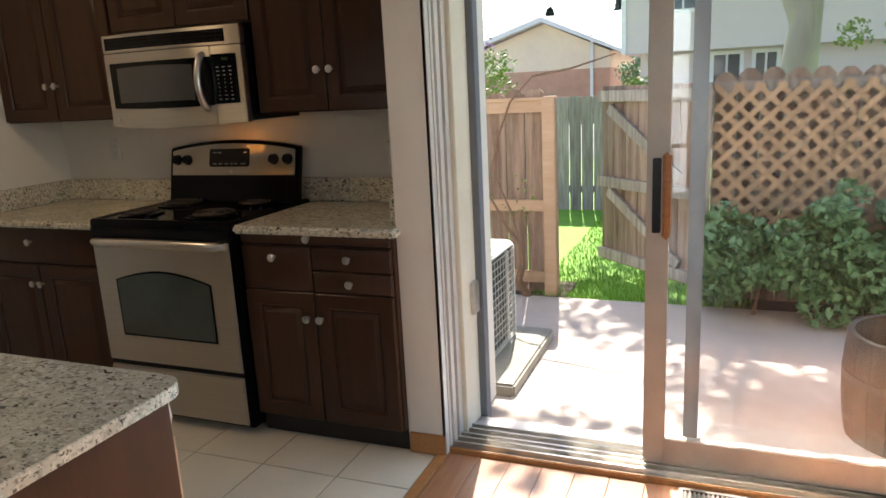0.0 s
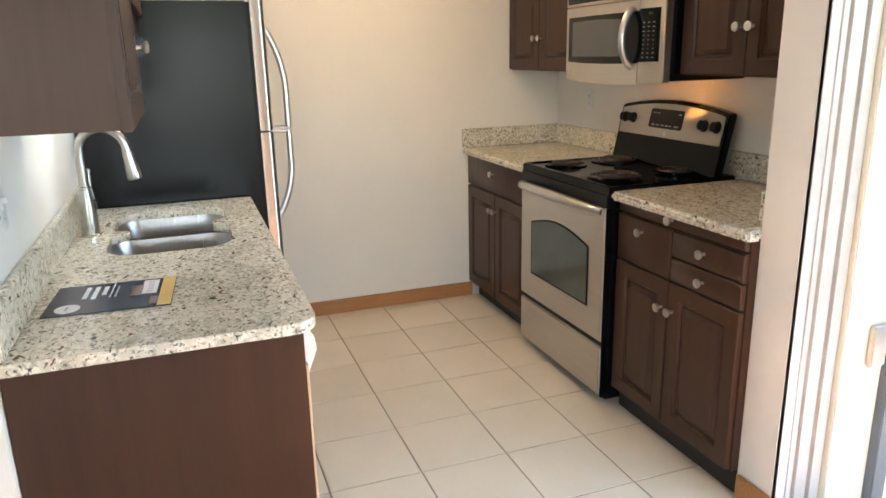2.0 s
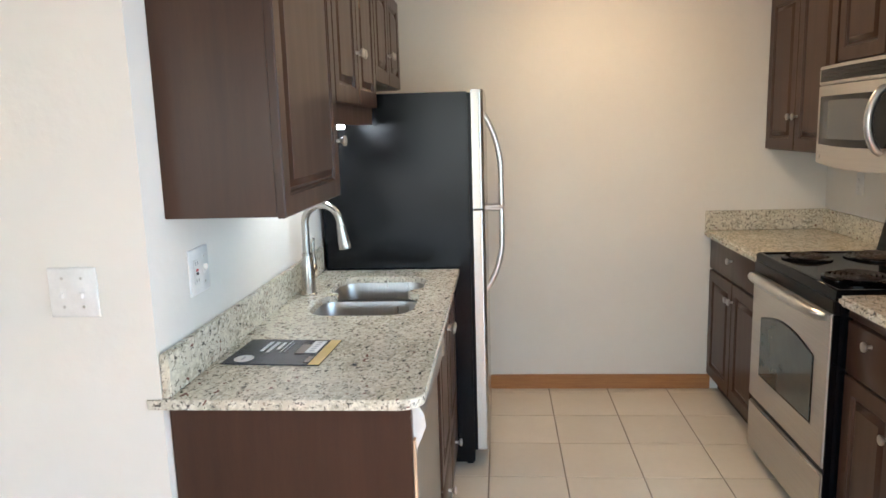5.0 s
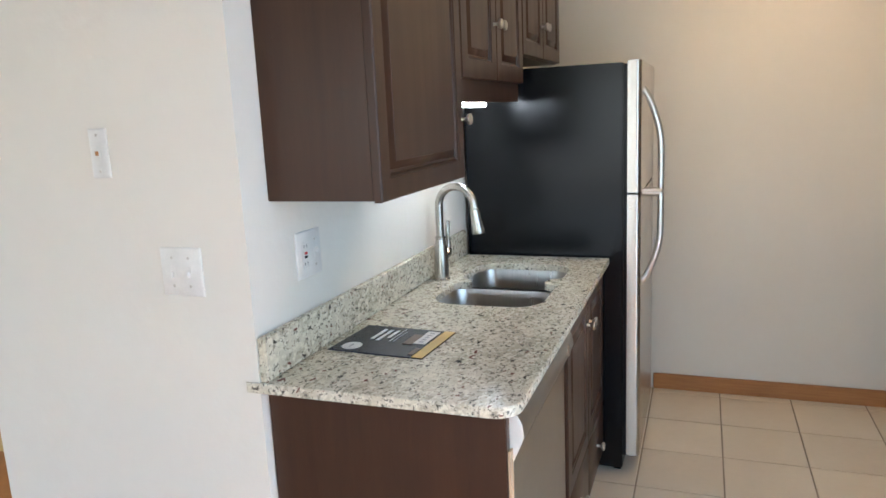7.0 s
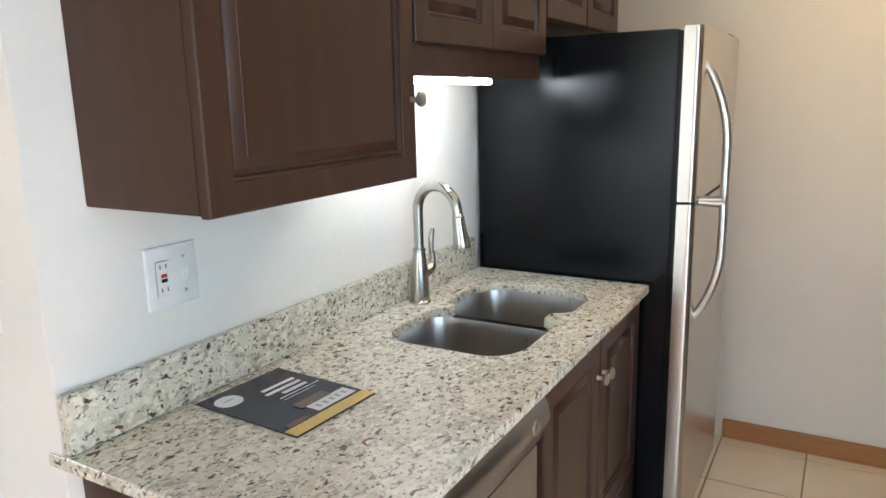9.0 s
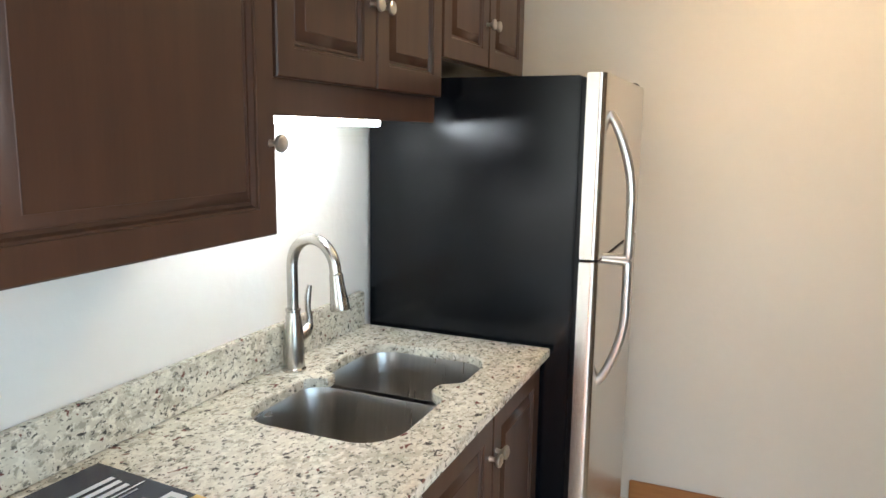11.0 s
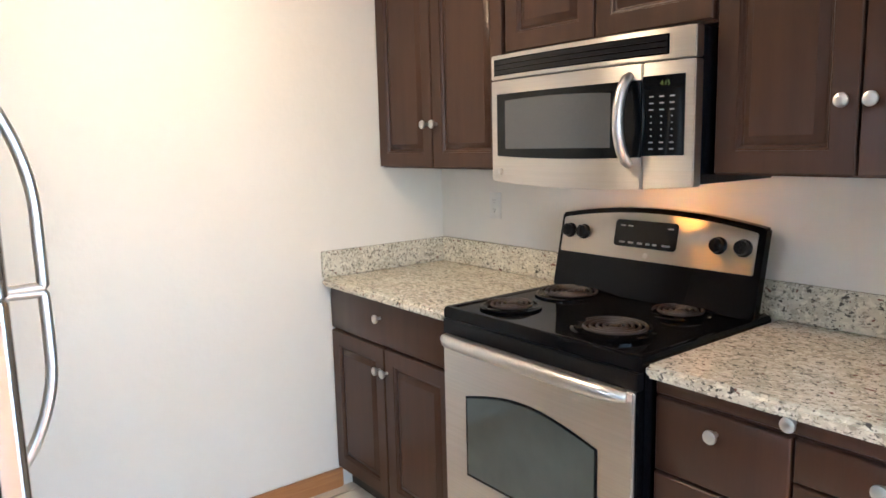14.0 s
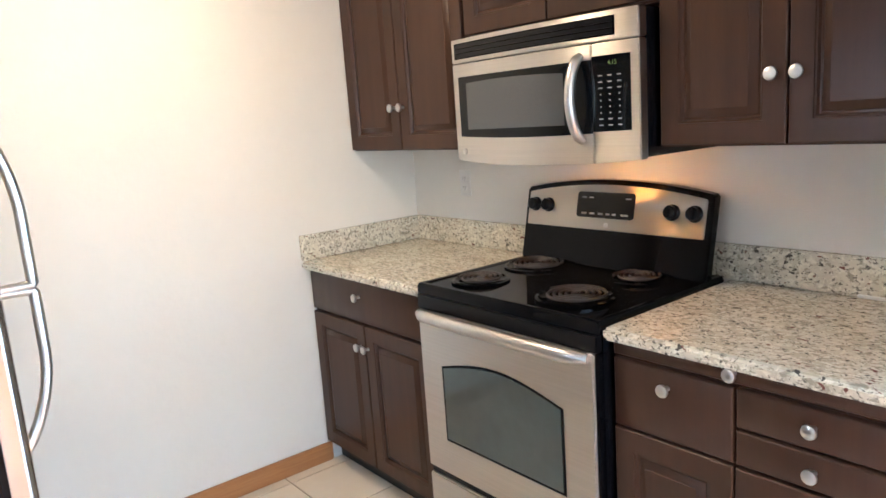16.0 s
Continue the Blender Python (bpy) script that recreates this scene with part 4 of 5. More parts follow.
# ---- brochure ----
NAVY = material("navy_print", (0.012, 0.016, 0.035), 0.25, second=(0.018, 0.024, 0.045), scale=12)
GOLD = material("gold_print", (0.55, 0.36, 0.07), 0.3, second=(0.66, 0.47, 0.14), scale=10)
GREYPRINT = material("grey_print", (0.35, 0.36, 0.38), 0.4)
BROWNPRINT = material("brown_print", (0.16, 0.11, 0.08), 0.4)
br = thing("brochure", (2.13, 0.366, 0.9125), "navy glossy brochure with a gold stripe on the counter", "brochure")
turn = Matrix.Translation((2.128, 0.368, 0.913)) @ Matrix.Rotation(radians(176.5), 4, "Z")


def printed(name, u0, u1, v0, v1, mat, level, r=0.0, label=""):
    bm = prism(rounded(u0, u1, v0, v1, r) if r else [(u0, v0), (u1, v0), (u1, v1), (u0, v1)], lambda u, v_, d_: (u, v_, d_), level * 0.0007, level * 0.0007 + 0.0006)
    bm.transform(turn)
    return part(name, bm, mat, br, label, smooth=False)


bm = box(-0.108, 0.108, -0.134, 0.134, 0, 0.0022)
bm.transform(turn)
part("cover", bm, NAVY, br, smooth=False)
printed("gold_stripe", -0.107, 0.107, -0.133, -0.103, GOLD, 4, label="gold stripe")
printed("round_logo", -0.096, -0.040, 0.060, 0.112, WHITEPRINT, 4, 0.0255, "white round logo")
printed("logo_bar", -0.080, -0.056, 0.085, 0.090, GREYPRINT, 5)
for k, (a, b) in enumerate(((-0.004, 0.082), (-0.012, 0.080), (0.014, 0.078))):
    printed("text_line", a, b, 0.058 - k * 0.020, 0.068 - k * 0.020, WHITEPRINT, 4)
printed("rule", -0.010, 0.098, 0.006, 0.0085, WHITEPRINT, 4)
printed("small_text", -0.010, 0.075, -0.006, -0.002, GREYPRINT, 4)
printed("house_picture", -0.010, 0.095, -0.095, -0.060, WHITEPRINT, 4, label="printed white house")
printed("house_roof", -0.020, 0.060, -0.062, -0.035, BROWNPRINT, 5)
for k in range(5):
    printed("house_window", 0.002 + k * 0.018, 0.010 + k * 0.018, -0.085, -0.072, GREYPRINT, 5)
printed("seal", -0.090, -0.040, -0.100, -0.085, BROWNPRINT, 4)

# microwave digits
def lettering(name, text, size, m, mat, parent):
    cu = bpy.data.curves.new(name, "FONT")
    cu.body, cu.size, cu.extrude, cu.align_x, cu.align_y = text, size, 0.0002, "CENTER", "CENTER"
    tmp = new(name, cu)
    me = bpy.data.meshes.new_from_object(tmp.evaluated_get(bpy.context.evaluated_depsgraph_get()))
    bpy.data.objects.remove(tmp)
    me.materials.append(mat)
    me.transform(m)
    return hang(new(name, me), parent)


lettering("clock", "4:15", 0.017, Matrix.Translation(MT(1.452, 1.578, 0.0022)) @ Matrix.Rotation(radians(90), 4, "X") @ Matrix.Rotation(radians(3), 4, "Y"), GREENGLOW, keys)

# ---- tiles of the kitchen floor, planks of the living room ----
tile_me = None
TP, GAP = 0.3333, 0.006
bm = bmesh.new()
nested(bm, 0, TP - GAP, 0, TP - GAP, [(0, -0.006), (0, -0.0012), (0.0025, 0.0)], lambda u, v_, d_: (u, v_, d_))
tile_me = mesh_of("tile", tidy(bm), TILE, False)
for i in range(-1, 7):
    for j in range(-2, 6):
        x, y = 0.065 + i * TP + GAP / 2, 0.900 + j * TP + GAP / 2
        x0, x1, y0, y1 = max(x, 0.001), min(x + TP - GAP, 2.368), max(y, SINK_WALL + 0.001), min(y + TP - GAP, 2.205)
        if x1 - x0 < 0.03 or y1 - y0 < 0.03:
            continue
        whole = x1 - x0 > TP - GAP - 1e-4 and y1 - y0 > TP - GAP - 1e-4
        if whole:
            ob = new("tile", tile_me)
            ob.location = (x, y, 0)
        else:
            ob = new("tile", mesh_of("tile", nested(bmesh.new(), x0, x1, y0, y1, [(0, -0.006), (0, -0.0012), (0.0025, 0.0)], lambda u, v_, d_: (u, v_, d_)), TILE, False))
        ob.parent = floor
for i in range(17):
    x0 = 2.420 + i * 0.125
    if x0 < 4.6:
        y = -1.6 - (i * 0.37) % 0.8
        while y < 2.19:
            y1 = min(y + 2.4, 2.190)
            if y1 - y > 0.05:
                ob = new("plank", mesh_of("plank", nested(bmesh.new(), x0, x0 + 0.1238, y, y1 - 0.0012, [(0, -0.007), (0, -0.001), (0.0012, 0.0)], lambda u, v_, d_: (u, v_, d_)), FLOORWOOD, False))
                ob.parent = living
            y = y1

# ---- outside ----
PZ = -0.10
CONCRETE = material("patio_concrete", (0.50, 0.42, 0.365), 0.85, second=(0.40, 0.335, 0.29), scale=1.6, bump=0.15, bump_scale=70, detail=8)
PADCONC = material("pad_concrete", (0.36, 0.33, 0.28), 0.9, second=(0.22, 0.21, 0.17), scale=6, bump=0.3, bump_scale=60)
# colour of the unseen sheet that keeps ground bounce grey-brown
BOUNCEGREY = material("bounce_grey", (0.26, 0.235, 0.22), 0.9, second=(0.20, 0.18, 0.17), scale=0.6, bump=0.2, bump_scale=30)
GRASS = material("lawn", (0.19, 0.36, 0.03), 0.8, second=(0.12, 0.27, 0.02), scale=4, bump=0.5, bump_scale=40)
SOIL = material("soil", (0.10, 0.065, 0.045), 0.95, second=(0.06, 0.04, 0.03), scale=12, bump=0.6, bump_scale=40)
FENCEWOOD = material("fence_board", (0.37, 0.265, 0.20), 0.8, second=(0.105, 0.055, 0.032), scale=2.4, stretch=(8, 8, 0.6), bump=0.3, bump_scale=30, piece=0.22)
RAILWOOD = material("fence_rail", (0.46, 0.32, 0.22), 0.75, second=(0.40, 0.25, 0.15), scale=4, stretch=(1, 8, 8), bump=0.2, bump_scale=30)
GREYWOOD = material("weathered_board", (0.42, 0.365, 0.32), 0.85, second=(0.17, 0.135, 0.11), scale=4, stretch=(9, 9, 0.7), bump=0.3, bump_scale=30, piece=0.18)
LATTICEWOOD = material("lattice_slat", (0.44, 0.29, 0.17), 0.75, second=(0.31, 0.19, 0.11), scale=6, bump=0.15, bump_scale=40, piece=0.12)
LEAF = material("shrub_leaf", (0.17, 0.30, 0.125), 0.5, second=(0.08, 0.17, 0.07), scale=7)
LEAFLIGHT = material("light_leaf", (0.20, 0.27, 0.05), 0.55, second=(0.12, 0.19, 0.035), scale=5)
CONIFER = material("conifer", (0.025, 0.045, 0.03), 0.8, second=(0.015, 0.03, 0.02), scale=3)
BARK = material("bark", (0.36, 0.32, 0.27), 0.9, second=(0.24, 0.20, 0.165), scale=5, stretch=(3, 3, 0.6), bump=0.6, bump_scale=14)
TWIG = material("vine_stem", (0.22, 0.13, 0.08), 0.85, second=(0.13, 0.08, 0.05), scale=14)
STAVE = material("barrel_stave", (0.10, 0.078, 0.06), 0.85, second=(0.055, 0.042, 0.033), scale=6, stretch=(6, 6, 0.8), bump=0.3, bump_scale=30, piece=0.15)
HOOP = material("rusty_hoop", (0.12, 0.10, 0.085), 0.6, 0.6, scale=14)
ACPAINT = material("ac_paint", (0.62, 0.62, 0.58), 0.45, second=(0.54, 0.53, 0.49), scale=5)
HOUSEGREY = material("grey_siding", (0.60, 0.52, 0.48), 0.8, second=(0.55, 0.47, 0.44), scale=0.8)
HOUSETAN = material("tan_stucco", (0.88, 0.71, 0.52), 0.85, scale=0.7)
BRICK = material("brick_wall", (0.58, 0.33, 0.22), 0.85, second=(0.48, 0.26, 0.17), scale=3)
ROOF = material("pale_shingle", (0.72, 0.71, 0.69), 0.85, second=(0.64, 0.63, 0.61), scale=2, bump=0.2, bump_scale=6)
WHITETRIM = material("white_trim", (0.75, 0.74, 0.72), 0.6)
DIMGLASS = material("far_window_glass", (0.05, 0.06, 0.07), 0.08)
BLOOM = material("purple_bloom", (0.50, 0.28, 0.58), 0.6)

# hidden ground sheet, added so the lawn throws less green on the houses
single("bounce_ground", box(-60, 80, 14.0, 140, -0.117, -0.108), BOUNCEGREY, "unseen grey-brown ground behind the yards, added against green bounce", kind="structure")
single("ground", box(-60, 80, 2.46, 140, -0.5, -0.118), GRASS, "green lawn stretching past the fences", kind="structure")
patio = box(-1.5, 7.5, 2.50, 4.66, -0.3, PZ)
single("pavement", patio, CONCRETE, "pale pinkish concrete patio", kind="structure")
single("soil_bed", box(0.2, 2.36, 4.67, 5.1, -0.2, -0.105), SOIL, "bare brown soil strip under the fence", kind="structure")
single("soil_bed", box(3.42, 7.0, 4.67, 5.1, -0.2, -0.105), SOIL, "bare brown soil strip under the shrub", kind="structure")

board_cache = {}


def board(parent, x, y, z0, z1, mat, wide=0.138, thick=0.018, name="board", ear=0.03, turn_z=0.0):
    """A picket with clipped upper corners."""
    key = (round(z1 - z0, 2), wide, thick, ear, mat.name)
    if key not in board_cache:
        h = key[0]
        out = [(0, 0), (wide, 0), (wide, h - ear), (wide - ear, h), (ear, h), (0, h - ear)]
        board_cache[key] = mesh_of(name, prism(out, lambda u, v_, d_: (u, d_, v_), 0, thick), mat, False)
    ob = new(name, board_cache[key])
    ob.matrix_basis = Matrix.Translation((x, y, z0)) @ Matrix.Rotation(turn_z, 4, "Z")
    return hang(ob, parent)


random.seed(11)
fl = thing("fence", (1.2, 4.78, PZ), "brown weathered board fence with pale rails beside the gate", "fence", "garden fences")
for k in range(15):
    board(fl, 0.10 + k * 0.146, 4.775, PZ - 0.01, 1.42 + random.uniform(-0.015, 0.015), FENCEWOOD)
for z0, z1 in ((1.265, 1.345), (0.535, 0.620), (-0.02, 0.07)):
    part("rail", box(0.0, 2.282, 4.735, 4.774, z0, z1, bevel=0.004), RAILWOOD, fl, "pale wood rail")
part("post", box(2.284, 2.378, 4.70, 4.795, -0.12, 1.375, bevel=0.006), RAILWOOD, fl, "pale square gate post")
part("cap_rail", box(0.0, 2.282, 4.728, 4.774, 1.346, 1.372, bevel=0.004), RAILWOOD, fl)

fr_ = thing("lattice_fence", (5.2, 4.85, PZ), "brown board fence with a diagonal lattice trellis", "fence", "garden fences")
for k in range(27):
    board(fr_, 3.42 + k * 0.146, 4.90, PZ - 0.01, 1.49 + random.uniform(-0.01, 0.01), FENCEWOOD, ear=0.045)
part("post", box(3.32, 3.41, 4.80, 4.90, -0.12, 1.42, bevel=0.005), GREYWOOD, fr_)
part("rail", box(3.41, 7.3, 4.862, 4.899, 1.34, 1.42, bevel=0.004), GREYWOOD, fr_)
slat_cache = {}
for s_ in (1, -1):
    for k in range(-8, 36):
        # each slat runs at 45 degrees between the edges of the panel
        a = 3.42 + k * 0.128
        z_lo, z_hi, x_lo, x_hi = 0.20, 1.40, 3.42, 6.6
        pts = []
        for q in (0.0, 1.0):
            z = z_lo + q * (z_hi - z_lo)
            pts.append((a + q * (z_hi - z_lo) if s_ > 0 else a + (1 - q) * (z_hi - z_lo), z))
        (xa, za), (xb, zb) = pts
        def cut(xa, za, xb, zb, lim, keep_over):
            if (xa - lim) * (xb - lim) < 0:
                q = (lim - xa) / (xb - xa)
                xm, zm = lim, za + q * (zb - za)
                return (xm, zm, xb, zb) if ((xb > lim) == keep_over) else (xa, za, xm, zm)
            return (xa, za, xb, zb)
        xa, za, xb, zb = cut(xa, za, xb, zb, x_lo, True)
        xa, za, xb, zb = cut(xa, za, xb, zb, x_hi, False)
        if min(xa, xb) < x_lo - 1e-6 or max(xa, xb) > x_hi + 1e-6 or math.hypot(xb - xa, zb - za) < 0.08:
            continue
        length = math.hypot(xb - xa, zb - za)
        y = 4.842 if s_ > 0 else 4.851
        bm = box(-length / 2, length / 2, -0.004, 0.004, -0.018, 0.018)
        ob = new("slat", mesh_of("slat", bm, LATTICEWOOD, False))
        ob.matrix_basis = Matrix.Translation(((xa + xb) / 2, y, (za + zb) / 2)) @ Matrix.Rotation(-math.atan2(zb - za, xb - xa), 4, "Y")
        hang(ob, fr_)

# gate leaf, swung outwards from the lattice post
gate_at, gate_turn = Vector((3.315, 4.80, 0)), math.atan2(0.68, -0.73)
gt = thing("gate", (3.315, 4.80, PZ), "weathered wooden gate standing open on the lawn", "gate")
GM = Matrix.Translation(gate_at) @ Matrix.Rotation(gate_turn, 4, "Z")
for k in range(7):
    ob = board(gt, 0, 0, 0, 1.42, FENCEWOOD, ear=0.012)
    ob.matrix_basis = GM @ Matrix.Translation((0.01 + k * 0.143, -0.02, 0.0))
for z0 in (0.02, 0.62, 1.30):
    bm = box(0.0, 1.02, 0.0, 0.036, z0, z0 + 0.085, bevel=0.004)
    bm.transform(GM)
    part("rail", bm, GREYWOOD, gt)
bm = box(-0.46, 0.46, 0.001, 0.034, -0.042, 0.042, bevel=0.004)
bm.transform(GM @ Matrix.Translation((0.51, 0, 1.005)) @ Matrix.Rotation(radians(-32), 4, "Y"))
part("brace", bm, GREYWOOD, gt, "diagonal brace")
bm = box(-0.46, 0.46, 0.001, 0.034, -0.042, 0.042, bevel=0.004)
bm.transform(GM @ Matrix.Translation((0.51, 0, 0.36)) @ Matrix.Rotation(radians(-30), 4, "Y"))
part("brace", bm, GREYWOOD, gt)

fb_ = thing("back_fence", (3.0, 8.3, -0.12), "grey weathered board fence across the lawn", "fence", "garden fences")
for k in range(60):
    board(fb_, -1.6 + k * 0.149, 8.30, -0.12, 1.30 + random.uniform(-0.02, 0.02), GREYWOOD, ear=0.02)
for z0 in (0.1, 1.05):
    part("rail", box(-1.6, 7.3, 8.32, 8.36, z0, z0 + 0.09), GREYWOOD, fb_)


def leaves(name, spots, size, mat, parent, seed):
    """Many small bent leaves, each at a spot with its own turn."""
    rng = np.random.default_rng(seed)
    vs, fs = [], []
    for p in spots:
        s_ = size * rng.uniform(0.6, 1.3)
        m_ = Euler(rng.uniform(-1.2, 1.2, 3) + np.array([0, 0, rng.uniform(0, 6.28)])).to_matrix()
        k = len(vs)
        for q in ((-0.5, 0, 0), (0, -0.32, 0.05), (0.5, 0, -0.10), (0, 0.32, 0.05)):
            vs.append(Vector(p) + m_ @ (Vector(q) * s_))
        fs += [(k, k + 1, k + 2), (k, k + 2, k + 3)]
    me = bpy.data.meshes.new(name)
    me.from_pydata([tuple(q) for q in vs], [], fs)
    me.materials.append(mat)
    ob = hang(new(name, me), parent)
    return tagged(ob, kind="stuff")


def crown_spots(lumps, count, seed, shell=0.55):
    rng = np.random.default_rng(seed)
    out = []
    w_ = np.array([r_[3] ** 2 for r_ in lumps])
    for i in rng.choice(len(lumps), count, p=w_ / w_.sum()):
        x, y, z, r_ = lumps[i]
        d_ = rng.normal(size=3)
        d_ /= np.linalg.norm(d_)
        q = r_ * rng.uniform(shell, 1.0) ** 0.7
        out.append((x + d_[0] * q, y + d_[1] * q, z + d_[2] * q * 0.85))
    return out


rng = np.random.default_rng(5)
sh = thing("shrub", (4.3, 4.5, PZ), "broad green leafy shrub against the lattice fence", "shrub")
lumps = []
for k in range(120):
    x = rng.uniform(3.46, 6.2)
    top = 0.62 + 0.12 * math.sin(x * 3.1) + 0.08 * rng.uniform(-1, 1)
    z = rng.uniform(0.02, top)
    lumps.append((x, rng.uniform(4.36, 4.68) + 0.1 * max(0, z - 0.4), z, rng.uniform(0.10, 0.18)))
spots = [p for p in crown_spots(lumps, 17000, 6) if p[2] > PZ + 0.01 and p[1] < 4.82]
leaves("foliage", spots, 0.062, LEAF, sh, 7)
for k in range(7):
    x = 3.7 + k * 0.36
    part("stem", tube(bmesh.new(), [(x, 4.55, PZ - 0.01), (x + 0.04, 4.53, 0.15), (x - 0.05, 4.5, 0.4)], [0.014, 0.010, 0.006], 6), TWIG, sh)

# vine on the fence behind the air conditioner
vi = thing("vine", (2.05, 4.6, PZ), "bare brown vine climbing the board fence", "vine")
part("stem", tube(bmesh.new(), [(2.16, 4.66, -0.11), (2.10, 4.62, 0.02), (2.14, 4.60, 0.16), (2.12, 4.62, 0.30), (2.02, 4.64, 0.42)], [0.035, 0.032, 0.026, 0.020, 0.012], 8), TWIG, vi)
for a_, b_, c_ in (((2.12, 4.62, 0.30), (2.04, 4.66, 0.55), (1.92, 4.70, 0.80)), ((2.02, 4.64, 0.42), (1.86, 4.66, 0.70), (1.95, 4.69, 1.10)), ((1.95, 4.69, 1.10), (2.05, 4.69, 1.35), (2.22, 4.68, 1.52)), ((2.22, 4.68, 1.52), (2.50, 4.66, 1.56), (2.80, 4.64, 1.64)), ((1.86, 4.66, 0.70), (1.75, 4.68, 0.95), (1.62, 4.70, 1.20))):
    part("twig", tube(bmesh.new(), [a_, b_, c_], [0.010, 0.008, 0.004], 6), TWIG, vi)
leaves("foliage", [(1.9 + 0.35 * random.random(), 4.62 + 0.06 * random.random(), 0.5 + 0.35 * random.random()) for k in range(40)], 0.035, LEAFLIGHT, vi, 3)

# air conditioner on its pad
pad = thing("concrete_pad", (2.1, 3.4, PZ), "mossy concrete pad under the air conditioner", "pad")
part("slab", box(1.60, 2.512, 2.955, 3.83, PZ - 0.01, -0.035, bevel=0.012), PADCONC, pad)
ac = thing("air_conditioner", (2.02, 3.46, -0.035), "grey outdoor air conditioner with wire grilles", "air conditioner")
AX0, AX1, AY0, AY1, AZ = 1.72, 2.315, 3.20, 3.68, 0.560
part("corner_panel", box(AX0, AX1 - 0.004, AY0, AY0 + 0.012, -0.02, AZ - 0.03, bevel=0.003), ACPAINT, ac)
part("coil_core", box(AX0 + 0.015, AX1 - 0.02, AY0 + 0.013, AY1 - 0.015, -0.03, AZ - 0.032), BLACKPLASTIC, ac, "dark finned coil")
part("base_pan", box(AX0, AX1, AY0, AY1, -0.034, -0.015, bevel=0.004), ACPAINT, ac)
bm = prism(rounded(AX0 - 0.005, AX1 + 0.008, AY0 - 0.008, AY1 + 0.008, 0.07), lambda u, v_, d_: (u, v_, d_), AZ - 0.030, AZ, 0.010)
part("lid", bm, ACPAINT, ac, "pale rounded lid")
part("fan_guard", tidy(lathe(bmesh.new(), [(0.26, 0.0), (0.26, 0.008), (0.24, 0.008), (0.23, 0.001)], Matrix.Translation(((AX0 + AX1) / 2, (AY0 + AY1) / 2, AZ)), 32)), ACPAINT, ac)
for k in range(3):
    y = (AY0 + 0.006, AY0 + 0.34, AY1 - 0.006)[k]
    part("corner_post", box(AX1 - 0.012, AX1, y - 0.012, y + 0.012, -0.014, AZ - 0.031), ACPAINT, ac)
for k in range(13):
    z = 0.015 + k * 0.042
    part("grille_wire", tube(bmesh.new(), [(AX1 + 0.006, AY0 + 0.02, z), (AX1 + 0.010, (AY0 + AY1) / 2, z), (AX1 + 0.006, AY1 - 0.02, z)], 0.0028, 5), ACPAINT, ac)
for k in range(9):
    y = AY0 + 0.03 + k * 0.052
    part("grille_wire", tube(bmesh.new(), [(AX1 + 0.007, y, -0.01), (AX1 + 0.007, y, AZ - 0.035)], 0.0022, 5), ACPAINT, ac)
for k, r_ in ((0, 0.022), (1, 0.014), (2, 0.010)):
    part("hose", tube(bmesh.new(), [(2.28 - k * 0.03, AY0 - 0.004, 0.20 - k * 0.02), (2.27 - k * 0.03, AY0 - 0.07, 0.17), (2.20 - k * 0.02, AY0 - 0.11, 0.06 + k * 0.02), (2.05, AY0 - 0.12, 0.0 + k * 0.02), (1.8, AY0 - 0.20, 0.0 + k * 0.03)], r_, 8), BLACKCASE, ac, "dark insulated hose")

# half-barrel planter
bx, by = 4.235, 3.02
ba = thing("barrel_planter", (bx, by, PZ), "weathered half-barrel planter with metal hoops", "planter")
NS = 22
for k in range(NS):
    bm = bmesh.new()
    rows = []
    for q in range(6):
        z = PZ + 0.47 * q / 5
        r_ = 0.235 + 0.045 * math.sin(math.pi * (0.15 + 0.6 * q / 5))
        row = []
        for rr, da in ((r_, -0.485), (r_, 0.485), (r_ - 0.024, 0.485), (r_ - 0.024, -0.485)):
            a_ = 2 * math.pi * (k + da) / NS
            row.append(bm.verts.new((bx + rr * math.cos(a_), by + rr * math.sin(a_), z)))
        rows.append(row)
    for a_, b_ in zip(rows, rows[1:]):
        for i in range(4):
            bm.faces.new((a_[i], a_[(i + 1) % 4], b_[(i + 1) % 4], b_[i]))
    bm.faces.new(rows[0])
    bm.faces.new(rows[-1])
    part("stave", tidy(bm), STAVE, ba, smooth=False)
for z, r_ in ((PZ + 0.08, 0.268), (PZ + 0.27, 0.2815)):
    part("hoop", tidy(lathe(bmesh.new(), [(r_ - 0.006, 0), (r_, 0), (r_, 0.035), (r_ - 0.006, 0.035)], Matrix.Translation((bx, by, z)), 44)), HOOP, ba, "rusty metal hoop")
part("soil", tidy(lathe(bmesh.new(), [(0.238, 0), (0.238, 0.02), (0.10, 0.03)], Matrix.Translation((bx, by, PZ + 0.28)), 24)), SOIL, ba)


# ---- houses and trees beyond ----


def far_window(h, x0, x1, z0, z1, y):
    f_ = part("window", box(x0, x1, y - 0.06, y, z0, z1), WHITETRIM, h, "white framed window", smooth=False)
    part("pane", box(x0 + 0.10, (x0 + x1) / 2 - 0.03, y - 0.075, y - 0.061, z0 + 0.10, z1 - 0.10), DIMGLASS, f_, smooth=False)
    part("pane", box((x0 + x1) / 2 + 0.03, x1 - 0.10, y - 0.075, y - 0.061, z0 + 0.10, z1 - 0.10), DIMGLASS, f_, smooth=False)


